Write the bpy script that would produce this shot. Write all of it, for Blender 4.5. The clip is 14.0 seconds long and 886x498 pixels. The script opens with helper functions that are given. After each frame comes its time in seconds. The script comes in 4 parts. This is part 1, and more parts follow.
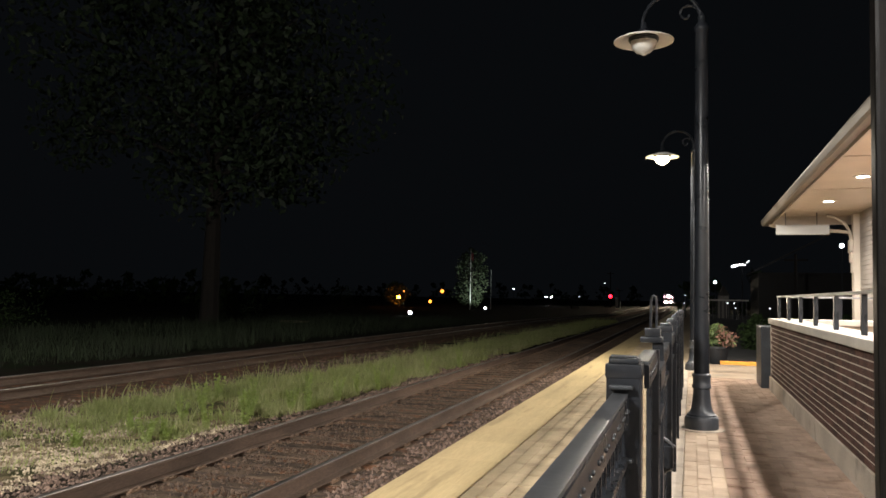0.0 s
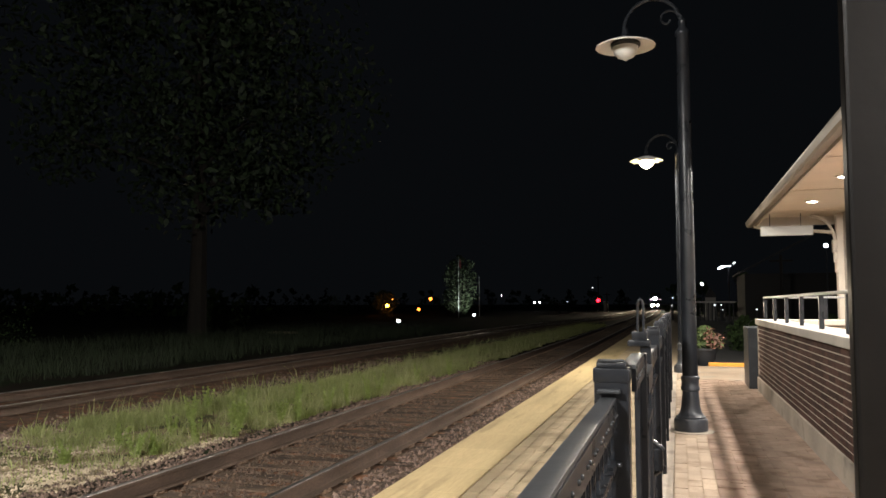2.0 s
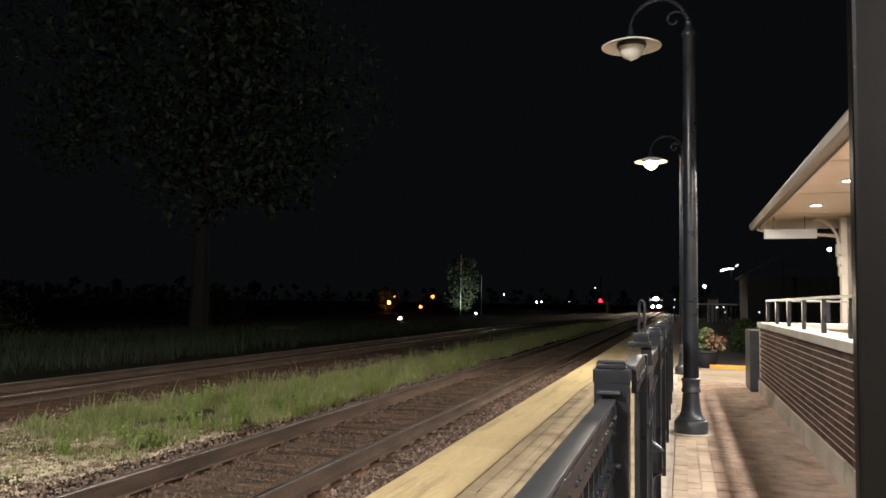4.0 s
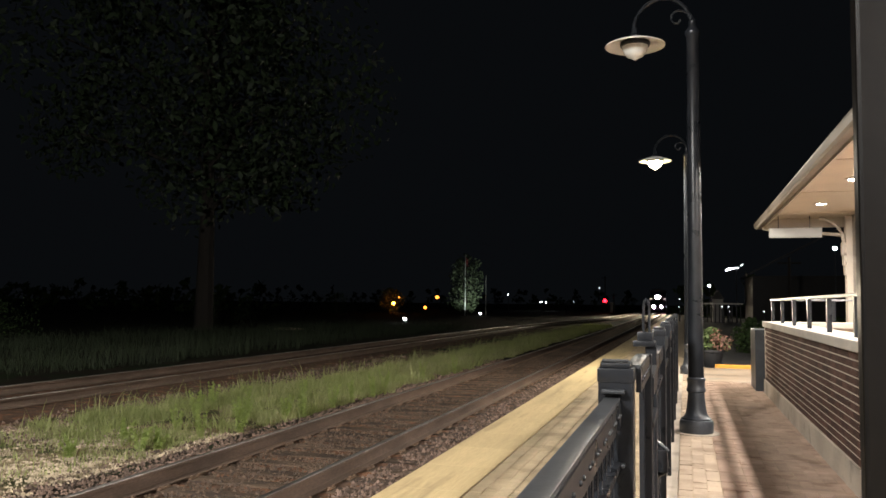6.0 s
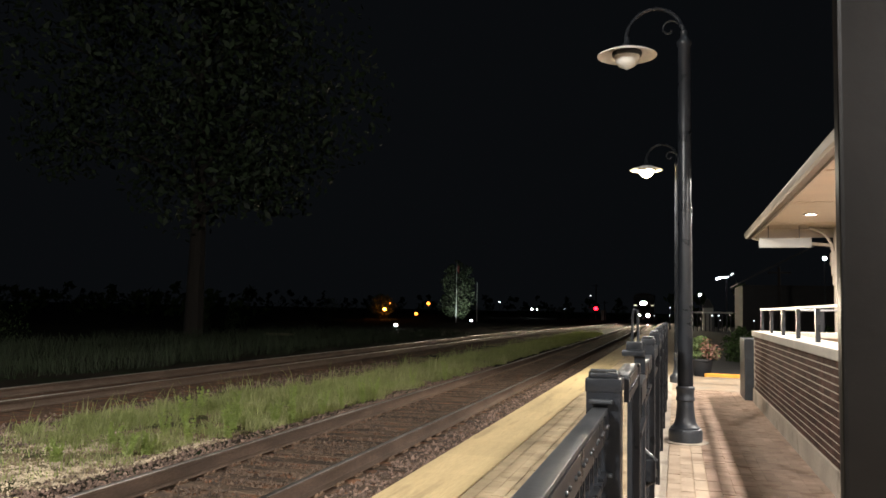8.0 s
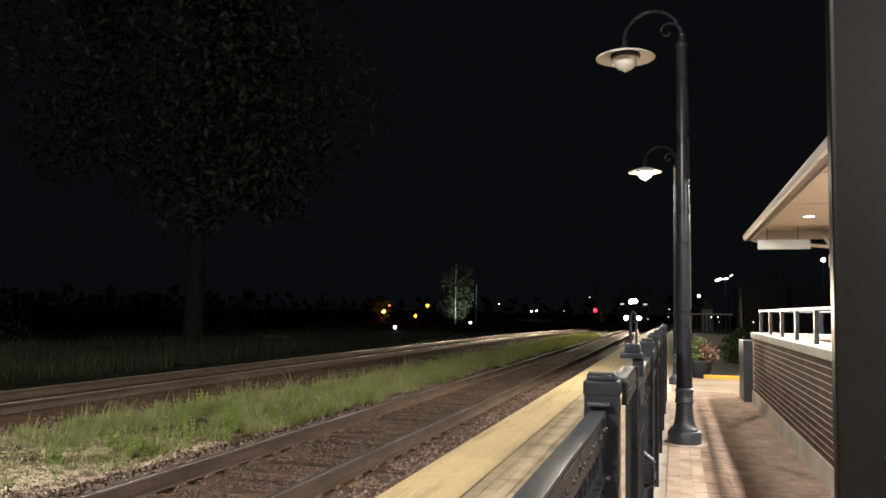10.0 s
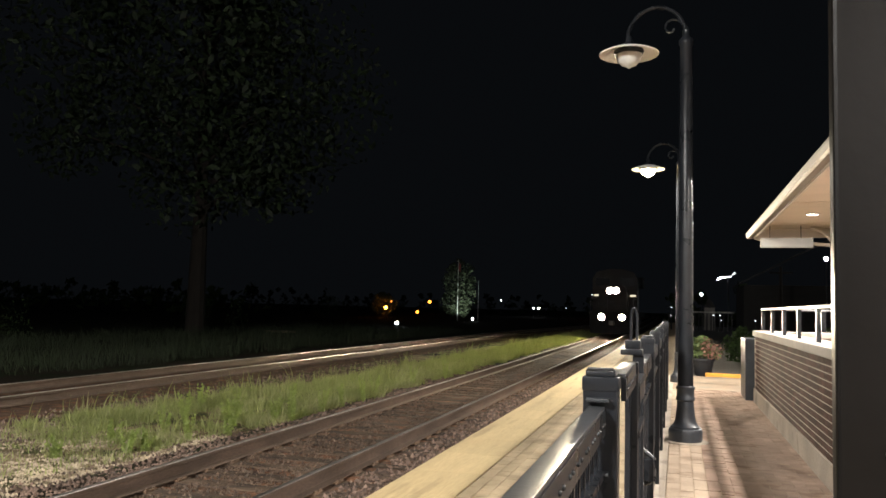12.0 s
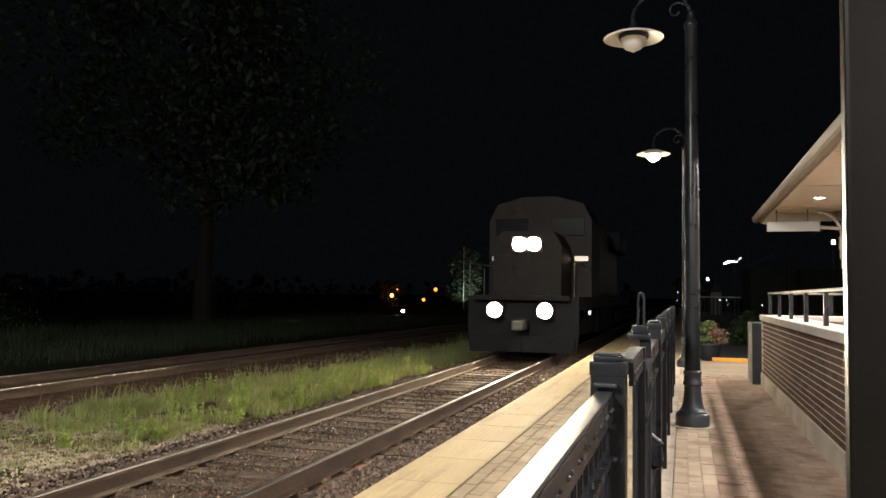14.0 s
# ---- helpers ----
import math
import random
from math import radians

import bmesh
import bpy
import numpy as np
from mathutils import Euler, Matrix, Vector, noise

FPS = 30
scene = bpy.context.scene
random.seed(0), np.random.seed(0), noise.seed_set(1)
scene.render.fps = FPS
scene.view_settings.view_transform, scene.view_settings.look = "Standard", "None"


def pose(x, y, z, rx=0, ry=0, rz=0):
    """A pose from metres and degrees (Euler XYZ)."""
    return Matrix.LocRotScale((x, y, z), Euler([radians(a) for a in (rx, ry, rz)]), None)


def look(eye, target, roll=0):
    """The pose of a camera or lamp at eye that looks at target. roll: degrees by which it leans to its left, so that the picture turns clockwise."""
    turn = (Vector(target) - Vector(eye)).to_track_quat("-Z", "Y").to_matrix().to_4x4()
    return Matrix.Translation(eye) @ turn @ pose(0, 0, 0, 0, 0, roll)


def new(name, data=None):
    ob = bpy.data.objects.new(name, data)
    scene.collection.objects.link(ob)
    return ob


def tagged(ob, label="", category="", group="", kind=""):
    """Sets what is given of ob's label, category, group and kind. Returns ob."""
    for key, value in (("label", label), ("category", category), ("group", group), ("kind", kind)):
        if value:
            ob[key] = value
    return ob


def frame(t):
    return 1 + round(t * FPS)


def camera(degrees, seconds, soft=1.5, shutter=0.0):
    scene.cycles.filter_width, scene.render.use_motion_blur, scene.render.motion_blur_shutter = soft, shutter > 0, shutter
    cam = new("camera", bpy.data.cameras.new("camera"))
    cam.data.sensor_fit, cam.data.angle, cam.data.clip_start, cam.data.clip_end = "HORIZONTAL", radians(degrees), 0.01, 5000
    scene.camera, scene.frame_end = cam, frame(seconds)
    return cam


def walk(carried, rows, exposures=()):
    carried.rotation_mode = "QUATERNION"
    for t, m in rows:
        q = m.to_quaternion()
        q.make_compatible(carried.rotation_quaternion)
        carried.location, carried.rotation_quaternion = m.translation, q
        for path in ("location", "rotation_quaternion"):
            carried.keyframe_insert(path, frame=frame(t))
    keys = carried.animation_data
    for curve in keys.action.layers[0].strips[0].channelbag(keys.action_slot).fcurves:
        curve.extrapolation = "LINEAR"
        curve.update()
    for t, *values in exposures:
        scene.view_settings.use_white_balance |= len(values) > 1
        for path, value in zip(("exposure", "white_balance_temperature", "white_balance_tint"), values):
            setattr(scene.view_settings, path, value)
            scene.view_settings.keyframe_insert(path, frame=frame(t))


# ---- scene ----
cam = camera(57.8, 14.0, soft=1.6)
PATH = [
    (0, (3.318, -3.075, 1.421), (2.727, -1.168, 1.539), 1.1),
    (0.5, (3.322, -3.076, 1.423), (2.748, -1.164, 1.543), 0.9),
    (1, (3.326, -3.081, 1.423), (2.764, -1.166, 1.551), 0.6),
    (1.5, (3.326, -3.076, 1.422), (2.768, -1.16, 1.558), 0.1),
    (2, (3.325, -3.086, 1.423), (2.764, -1.171, 1.56), -0.1),
    (2.5, (3.326, -3.081, 1.425), (2.763, -1.167, 1.561), 0.0),
    (3, (3.324, -3.069, 1.423), (2.767, -1.153, 1.555), 0.5),
    (5.5, (3.331, -3.076, 1.423), (2.754, -1.166, 1.556), 1.0),
    (6, (3.328, -3.067, 1.42), (2.75, -1.157, 1.553), 0.6),
    (6.5, (3.329, -3.07, 1.422), (2.747, -1.161, 1.558), 0.6),
    (7, (3.332, -3.08, 1.425), (2.756, -1.17, 1.56), 0.6),
    (7.5, (3.334, -3.075, 1.427), (2.768, -1.162, 1.567), 0.9),
    (8, (3.335, -3.071, 1.427), (2.777, -1.156, 1.576), 1.1),
    (10.5, (3.34, -3.075, 1.431), (2.784, -1.16, 1.588), 1.0),
    (11, (3.34, -3.055, 1.428), (2.783, -1.14, 1.589), 1.2),
    (11.5, (3.341, -3.056, 1.424), (2.779, -1.142, 1.579), 1.4),
    (12, (3.345, -3.054, 1.424), (2.783, -1.14, 1.569), 1.4),
    (12.5, (3.341, -3.043, 1.421), (2.778, -1.128, 1.555), 1.4),
    (13, (3.341, -3.036, 1.42), (2.766, -1.125, 1.543), 1.2),
    (13.5, (3.332, -3.039, 1.414), (2.753, -1.128, 1.531), 1.0),
    (14, (3.342, -3.044, 1.421), (2.767, -1.132, 1.535), 0.8),
]
walk(cam, [(t, look(eye, target, roll)) for t, eye, target, roll in PATH],
     exposures=[(0, 0.5), (3, 0.5), (7.5, 0.65), (11, 0.65), (12.5, 0.55), (13.3, 0.4), (14, 0.1)])

# ---- world and exposure ----
world = bpy.data.worlds.new("night_sky")
scene.world = world
world.use_nodes = True
world.node_tree.nodes["Background"].inputs[0].default_value = (0.7, 0.82, 1.0, 1)
world.node_tree.nodes["Background"].inputs[1].default_value = 0.0026

RAIL_Z = -0.20
GROUND_Z = -0.42
TERRACE_Z = 0.60
COPING_Z = 1.165
SOFFIT_Z = 3.45
SOFFIT_LIGHTS = [-8.9, -5.6, -2.3, 1.0, 4.3, 7.6, 10.9, 14.2]


def lamp(name, kind, place, power, colour, size, target=None, cone=None):
    data = bpy.data.lights.new(name, kind)
    data.energy, data.color = power, colour
    if kind == "AREA":
        data.shape, data.size = "DISK", size
        data.spread = radians(cone or 180)
    else:
        data.shadow_soft_size = size
    if kind == "SPOT":
        data.spot_size, data.spot_blend = radians(cone), 0.6
    ob = new(name, data)
    ob.matrix_world = look(place, target or (place[0], place[1] + 0.001, place[2] - 1))
    return ob


for ly in SOFFIT_LIGHTS:
    lamp("downlight_beam", "AREA", (5.91, ly, SOFFIT_Z - 0.06), 130, (1.0, 0.94, 0.88), 0.2)
lamp("street_lamp_beam", "AREA", (2.735, 14.29, 4.25), 240, (1.0, 0.92, 0.78), 0.24)
# Added fill light from behind the view, for the tracks and near ground.
lamp("fill_beam", "AREA", (-2.2, -10.0, 8.4), 3300, (1.0, 0.975, 0.93), 1.6, (-4.0, 4.0, 0))
lamp("flood_beam", "SPOT", (-24.2, 106.6, -0.1), 1150, (0.85, 1.0, 0.9), 0.1, (-27.5, 111, 6), 95)
lamp("flood_beam", "SPOT", (-21.0, 66.0, -0.1), 60, (1.0, 1.0, 0.95), 0.1, (-24, 70, 1.5), 100)


# ---- materials ----
def mat(name, colour, rough=0.7, metal=0.0, spread=0.25, scale=6.0, bump=0.2, fine=60.0, second=None, mix=0.5,
        emit=0.0, emit_colour=None, island=0.0, stretch=None, spec=0.5, placed=False):
    m = bpy.data.materials.new(name)
    m.use_nodes = True
    nt = m.node_tree
    N, L = nt.nodes, nt.links
    b = N["Principled BSDF"]
    b.inputs["Roughness"].default_value, b.inputs["Metallic"].default_value = rough, metal
    b.inputs["Specular IOR Level"].default_value = spec
    co = N.new("ShaderNodeTexCoord")
    vec = N.new("ShaderNodeNewGeometry").outputs["Position"] if placed else co.outputs["Object"]
    if stretch:
        mp = N.new("ShaderNodeMapping")
        mp.inputs["Scale"].default_value = stretch
        L.new(vec, mp.inputs["Vector"])
        vec = mp.outputs[0]
    big = N.new("ShaderNodeTexNoise")
    big.inputs["Scale"].default_value, big.inputs["Detail"].default_value = scale, 5
    L.new(vec, big.inputs["Vector"])
    small = N.new("ShaderNodeTexNoise")
    small.inputs["Scale"].default_value, small.inputs["Detail"].default_value = fine, 3
    L.new(vec, small.inputs["Vector"])
    ramp = N.new("ShaderNodeMapRange")
    ramp.inputs[1].default_value, ramp.inputs[2].default_value = 0.3, 0.7
    ramp.inputs[3].default_value, ramp.inputs[4].default_value = 1 - spread, 1 + spread
    L.new(big.outputs[0], ramp.inputs[0])
    ramp2 = N.new("ShaderNodeMapRange")
    ramp2.inputs[1].default_value, ramp2.inputs[2].default_value = 0.3, 0.7
    ramp2.inputs[3].default_value, ramp2.inputs[4].default_value = 1 - spread * 0.6, 1 + spread * 0.6
    L.new(small.outputs[0], ramp2.inputs[0])
    mul = N.new("ShaderNodeMath")
    mul.operation = "MULTIPLY"
    L.new(ramp.outputs[0], mul.inputs[0])
    L.new(ramp2.outputs[0], mul.inputs[1])
    value = mul.outputs[0]
    if island:
        info, geo = N.new("ShaderNodeObjectInfo"), N.new("ShaderNodeNewGeometry")
        add = N.new("ShaderNodeMath")
        add.operation = "ADD"
        L.new(info.outputs["Random"], add.inputs[0])
        L.new(geo.outputs["Random Per Island"], add.inputs[1])
        fr = N.new("ShaderNodeMath")
        fr.operation = "FRACT"
        L.new(add.outputs[0], fr.inputs[0])
        r3 = N.new("ShaderNodeMapRange")
        r3.inputs[3].default_value, r3.inputs[4].default_value = 1 - island, 1 + island
        L.new(fr.outputs[0], r3.inputs[0])
        m2 = N.new("ShaderNodeMath")
        m2.operation = "MULTIPLY"
        L.new(value, m2.inputs[0])
        L.new(r3.outputs[0], m2.inputs[1])
        value = m2.outputs[0]
    base = N.new("ShaderNodeRGB")
    base.outputs[0].default_value = (*colour, 1)
    col = base.outputs[0]
    if second:
        mx = N.new("ShaderNodeMix")
        mx.data_type = "RGBA"
        mx.inputs[6].default_value, mx.inputs[7].default_value = (*colour, 1), (*second, 1)
        th = N.new("ShaderNodeMapRange")
        th.inputs[1].default_value, th.inputs[2].default_value = 0.62 - mix * 0.3, 0.72 - mix * 0.3
        n3 = N.new("ShaderNodeTexNoise")
        n3.inputs["Scale"].default_value, n3.inputs["Detail"].default_value = scale * 1.7, 6
        L.new(vec, n3.inputs["Vector"])
        L.new(n3.outputs[0], th.inputs[0])
        L.new(th.outputs[0], mx.inputs[0])
        col = mx.outputs[2]
    hsv = N.new("ShaderNodeHueSaturation")
    L.new(col, hsv.inputs["Color"])
    L.new(value, hsv.inputs["Value"])
    L.new(hsv.outputs[0], b.inputs["Base Color"])
    if bump:
        bp = N.new("ShaderNodeBump")
        bp.inputs["Strength"].default_value, bp.inputs["Distance"].default_value = bump, 0.01
        L.new(small.outputs[0], bp.inputs["Height"])
        L.new(bp.outputs[0], b.inputs["Normal"])
    rr = N.new("ShaderNodeMapRange")
    rr.inputs[3].default_value, rr.inputs[4].default_value = max(0.05, rough - 0.12), min(1, rough + 0.12)
    L.new(big.outputs[0], rr.inputs[0])
    L.new(rr.outputs[0], b.inputs["Roughness"])
    if emit:
        b.inputs["Emission Color"].default_value = (*(emit_colour or colour), 1)
        b.inputs["Emission Strength"].default_value = emit
    return m


def glow(name, colour, strength):
    m = bpy.data.materials.new(name)
    m.use_nodes = True
    nt = m.node_tree
    b = nt.nodes["Principled BSDF"]
    b.inputs["Base Color"].default_value = (0.8, 0.8, 0.8, 1)
    b.inputs["Emission Color"].default_value = (*colour, 1)
    b.inputs["Emission Strength"].default_value = strength
    return m


def tactile_material():
    # Noise stretched along y paints faint streaks like the fence rail's shadows.
    m = mat("tactile_yellow", (0.50, 0.385, 0.205), 0.85, 0, 0.14, 2.6, 0, 60, second=(0.38, 0.29, 0.155), mix=0.12, island=0.04, stretch=(1.6, 0.12, 1), placed=True, spec=0.2)
    N, L = m.node_tree.nodes, m.node_tree.links
    vo = N.new("ShaderNodeTexVoronoi")
    vo.inputs["Scale"].default_value, vo.inputs["Randomness"].default_value = 17.0, 0.0
    co = N.new("ShaderNodeTexCoord")
    L.new(co.outputs["Object"], vo.inputs["Vector"])
    r = N.new("ShaderNodeMapRange")
    r.inputs[1].default_value, r.inputs[2].default_value = 0.22, 0.42
    r.inputs[3].default_value, r.inputs[4].default_value = 1, 0
    L.new(vo.outputs["Distance"], r.inputs[0])
    bp = N.new("ShaderNodeBump")
    bp.inputs["Strength"].default_value, bp.inputs["Distance"].default_value = 0.25, 0.004
    L.new(r.outputs[0], bp.inputs["Height"])
    L.new(bp.outputs[0], N["Principled BSDF"].inputs["Normal"])
    return m


def thin_leaf(m, through_colour, share=0.5):
    """Leaves that let light through from behind."""
    N, L = m.node_tree.nodes, m.node_tree.links
    tr, mx = N.new("ShaderNodeBsdfTranslucent"), N.new("ShaderNodeMixShader")
    tr.inputs[0].default_value = (*through_colour, 1)
    mx.inputs[0].default_value = share
    L.new(N["Principled BSDF"].outputs[0], mx.inputs[1])
    L.new(tr.outputs[0], mx.inputs[2])
    L.new(mx.outputs[0], N["Material Output"].inputs["Surface"])
    return m


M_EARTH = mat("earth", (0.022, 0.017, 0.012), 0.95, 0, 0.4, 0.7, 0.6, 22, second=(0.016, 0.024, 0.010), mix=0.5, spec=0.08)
M_BALLAST = mat("ballast_bed", (0.085, 0.053, 0.036), 0.95, 0, 0.45, 3.0, 0.9, 40, second=(0.16, 0.08, 0.045), mix=0.4, spec=0.15)
M_STONE = mat("ballast_stone", (0.135, 0.092, 0.07), 0.6, 0, 0.3, 8, 0.4, 80, island=0.7, spec=0.2)
M_STONEDARK = mat("oily_ballast_stone", (0.085, 0.056, 0.038), 0.6, 0, 0.3, 8, 0.4, 80, island=0.6, spec=0.25)
M_VERGE = mat("verge_soil", (0.20, 0.155, 0.09), 0.95, 0, 0.4, 1.2, 0.6, 40, second=(0.07, 0.07, 0.03), mix=0.45, spec=0.1)
M_SAND = mat("pale_gravel", (0.44, 0.36, 0.25), 0.95, 0, 0.35, 4, 0.7, 60, second=(0.16, 0.13, 0.08), mix=0.4, spec=0.15)
M_RAILTOP = mat("polished_rail", (0.62, 0.59, 0.56), 0.38, 1.0, 0.12, 5, 0.02, 50, stretch=(1, 0.1, 1))
M_RUST = mat("rusty_rail", (0.135, 0.092, 0.068), 0.8, 0.2, 0.3, 5, 0.3, 70, stretch=(1, 0.25, 1))
M_TIE = mat("weathered_tie", (0.075, 0.052, 0.036), 0.9, 0, 0.45, 4, 0.8, 30, second=(0.05, 0.036, 0.027), mix=0.45, island=0.3, stretch=(0.4, 1, 1), placed=True, spec=0.15)
M_PLATE = mat("rusty_plate", (0.15, 0.095, 0.06), 0.8, 0.2, 0.3, 12, 0.3, 80, island=0.25, placed=True)
M_TACTILE = tactile_material()
M_CONCRETE = mat("concrete", (0.42, 0.36, 0.29), 0.9, 0, 0.18, 1.6, 0.25, 90, second=(0.30, 0.26, 0.21), mix=0.3, spec=0.2)
M_FORECOURT = mat("forecourt_concrete", (0.28, 0.215, 0.155), 0.9, 0, 0.2, 1.2, 0.25, 90, second=(0.22, 0.19, 0.15), mix=0.3, spec=0.2)
M_COPING = mat("coping_stone", (0.54, 0.50, 0.435), 0.8, 0, 0.12, 2.5, 0.15, 70, spec=0.2)
M_PALEPAVER = mat("pale_paving_brick", (0.43, 0.335, 0.245), 0.9, 0, 0.2, 1.5, 0.3, 90, second=(0.33, 0.25, 0.18), mix=0.35, island=0.1, placed=True, spec=0.2)
M_PAVER = mat("paving_brick", (0.37, 0.26, 0.195), 0.9, 0, 0.2, 2.5, 0.3, 90, second=(0.27, 0.18, 0.13), mix=0.25, island=0.13, placed=True, spec=0.2)
M_DECK = mat("deck_brick", (0.49, 0.385, 0.245), 0.9, 0, 0.16, 1.5, 0.3, 90, second=(0.38, 0.295, 0.185), mix=0.35, island=0.06, placed=True, spec=0.2)
M_JOINT = mat("sand_joint", (0.40, 0.315, 0.215), 0.95, 0, 0.25, 8, 0.4, 90, spec=0.15)
M_BRICK = mat("wall_brick", (0.078, 0.042, 0.033), 0.85, 0, 0.3, 5, 0.4, 80, island=0.32, placed=True, spec=0.15)
M_MORTAR = mat("mortar", (0.50, 0.44, 0.37), 0.95, 0, 0.15, 6, 0.3, 90, spec=0.15)
M_BLACK = mat("black_enamel", (0.012, 0.0133, 0.016), 0.3, 0, 0.3, 5, 0.03, 60, spec=0.3)
M_BLACK_WORN = mat("black_enamel_worn", (0.034, 0.038, 0.045), 0.42, 0, 0.3, 4, 0.15, 50, second=(0.30, 0.30, 0.29), mix=-0.12)
# Near-black base colour holds the shade on the column's face.
M_POST_SHADED = mat("near_post_shaded_paint", (0.0045, 0.0038, 0.0034), 0.4, 0, 0.2, 3, 0.03, 60, spec=0.2)
M_STEELDARK = mat("dark_steel", (0.035, 0.038, 0.042), 0.4, 0.4, 0.2, 5, 0.1, 60)
M_TOPRAIL = mat("worn_top_rail", (0.04, 0.042, 0.045), 0.4, 0, 0.2, 6, 0.05, 70, spec=0.2)
M_GREYRAIL = mat("grey_handrail", (0.27, 0.27, 0.275), 0.35, 0.6, 0.1, 5, 0.05, 60)
M_CREAM = mat("cream_soffit", (0.52, 0.43, 0.33), 0.7, 0, 0.08, 1.2, 0.05, 60)
M_TRIM = mat("cream_trim", (0.46, 0.40, 0.33), 0.6, 0, 0.08, 2, 0.05, 60)
M_GUTTER = mat("bronze_gutter", (0.20, 0.17, 0.14), 0.5, 0.1, 0.12, 2, 0.05, 60)
M_ROOF = mat("roof_shingle", (0.05, 0.045, 0.042), 0.9, 0, 0.3, 6, 0.4, 50)
M_SIDING = mat("siding", (0.27, 0.24, 0.21), 0.7, 0, 0.1, 3, 0.1, 60)
M_SHADE = mat("lamp_shade_white", (0.72, 0.70, 0.66), 0.45, 0, 0.06, 4, 0.03, 50)
M_GLOBE = mat("lamp_globe", (0.62, 0.61, 0.57), 0.25, 0, 0.06, 10, 0.1, 90)
M_YELLOW = mat("yellow_kerb_paint", (0.60, 0.27, 0.03), 0.7, 0, 0.15, 6, 0.2, 60)
M_ASPHALT = mat("asphalt", (0.05, 0.05, 0.052), 0.85, 0, 0.25, 2, 0.4, 90)
M_GRASS = thin_leaf(mat("grass", (0.25, 0.27, 0.11), 0.8, 0, 0.3, 0.8, 0, 40, second=(0.34, 0.32, 0.17), mix=0.4, island=0.45), (0.38, 0.46, 0.12), 0.42)
# Grass darkened in colour, standing in for the weak light beyond the far track.
M_DIMGRASS = mat("rough_grass", (0.018, 0.027, 0.010), 0.85, 0, 0.3, 0.5, 0, 40, island=0.4)
M_WEED = thin_leaf(mat("weed_leaf", (0.25, 0.31, 0.10), 0.7, 0, 0.2, 6, 0, 40, island=0.3), (0.42, 0.52, 0.12))
# Lit copy of the leaf: part of the lamp light is in its paler colour.
M_LEAFLIT = mat("lamplit_tree_leaf", (0.07, 0.085, 0.05), 0.8, 0, 0.3, 1, 0, 40, island=0.4, spec=0.15)
M_LEAF = mat("leaf", (0.03, 0.05, 0.016), 0.8, 0, 0.3, 1, 0, 40, island=0.4, spec=0.15)
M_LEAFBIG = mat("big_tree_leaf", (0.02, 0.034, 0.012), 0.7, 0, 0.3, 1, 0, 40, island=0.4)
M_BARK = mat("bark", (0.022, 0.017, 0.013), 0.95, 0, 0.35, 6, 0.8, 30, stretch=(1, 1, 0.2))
M_LEAFPOT = mat("planter_leaf", (0.085, 0.12, 0.04), 0.7, 0, 0.3, 6, 0, 40, island=0.5)
M_PETAL = mat("pink_petal", (0.19, 0.095, 0.07), 0.7, 0, 0.25, 6, 0, 40, island=0.4)
M_POT = mat("dark_planter", (0.02, 0.02, 0.022), 0.6, 0, 0.25, 5, 0.2, 60)
M_SIGN = mat("sign_face", (0.30, 0.295, 0.275), 0.55, 0, 0.05, 3, 0.02, 50)
M_LOCO = mat("loco_dark", (0.016, 0.012, 0.010), 0.5, 0, 0.25, 1.5, 0.1, 30, second=(0.02, 0.016, 0.014), mix=0.2, spec=0.12)
M_LOCOBLACK = mat("loco_black", (0.012, 0.012, 0.013), 0.6, 0, 0.3, 2, 0.2, 30, spec=0.12)
M_LOCOSTEEL = mat("loco_steel", (0.12, 0.11, 0.10), 0.55, 0.5, 0.25, 3, 0.2, 40)
M_REFLECTOR = mat("white_reflector", (0.75, 0.73, 0.68), 0.6, 0, 0.05, 5, 0, 40)
M_GLASS = mat("dark_glass", (0.006, 0.007, 0.008), 0.3, 0, 0.1, 2, 0, 30, spec=0.04)
M_METALPOLE = mat("pale_pole", (0.55, 0.56, 0.54), 0.4, 0.3, 0.1, 3, 0.05, 40)
M_CLOTH = mat("flag_cloth", (0.35, 0.08, 0.08), 0.9, 0, 0.2, 3, 0.1, 40)
M_HOUSE = mat("house_wall", (0.03, 0.027, 0.024), 0.9, 0, 0.2, 1, 0.1, 30)
G_WARM = glow("lit_globe", (1.0, 0.78, 0.42), 45)
G_DOWN = glow("lit_downlight", (1.0, 0.95, 0.88), 30)
G_HEAD = glow("headlight_glow", (1.0, 0.84, 0.60), 14000)
G_DITCH = glow("ditch_glow", (1.0, 0.80, 0.52), 1300)
G_RED = glow("red_signal_glow", (1.0, 0.008, 0.02), 9)
G_ORANGE = glow("sodium_glow", (1.0, 0.26, 0.03), 3.2)
G_SODIUM = glow("strong_sodium_glow", (1.0, 0.27, 0.025), 26)
G_WHITE = glow("white_glow", (0.92, 0.97, 1.0), 30)
G_DIM = glow("dim_white_glow", (0.9, 0.95, 1.0), 1.6)
G_NUMBER = glow("number_board_glow", (1.0, 0.85, 0.6), 0.6)
M_LOCOYELLOW = mat("loco_yellow", (0.22, 0.13, 0.025), 0.5, 0, 0.25, 1.5, 0.1, 30, second=(0.10, 0.06, 0.02), mix=0.3, spec=0.2)


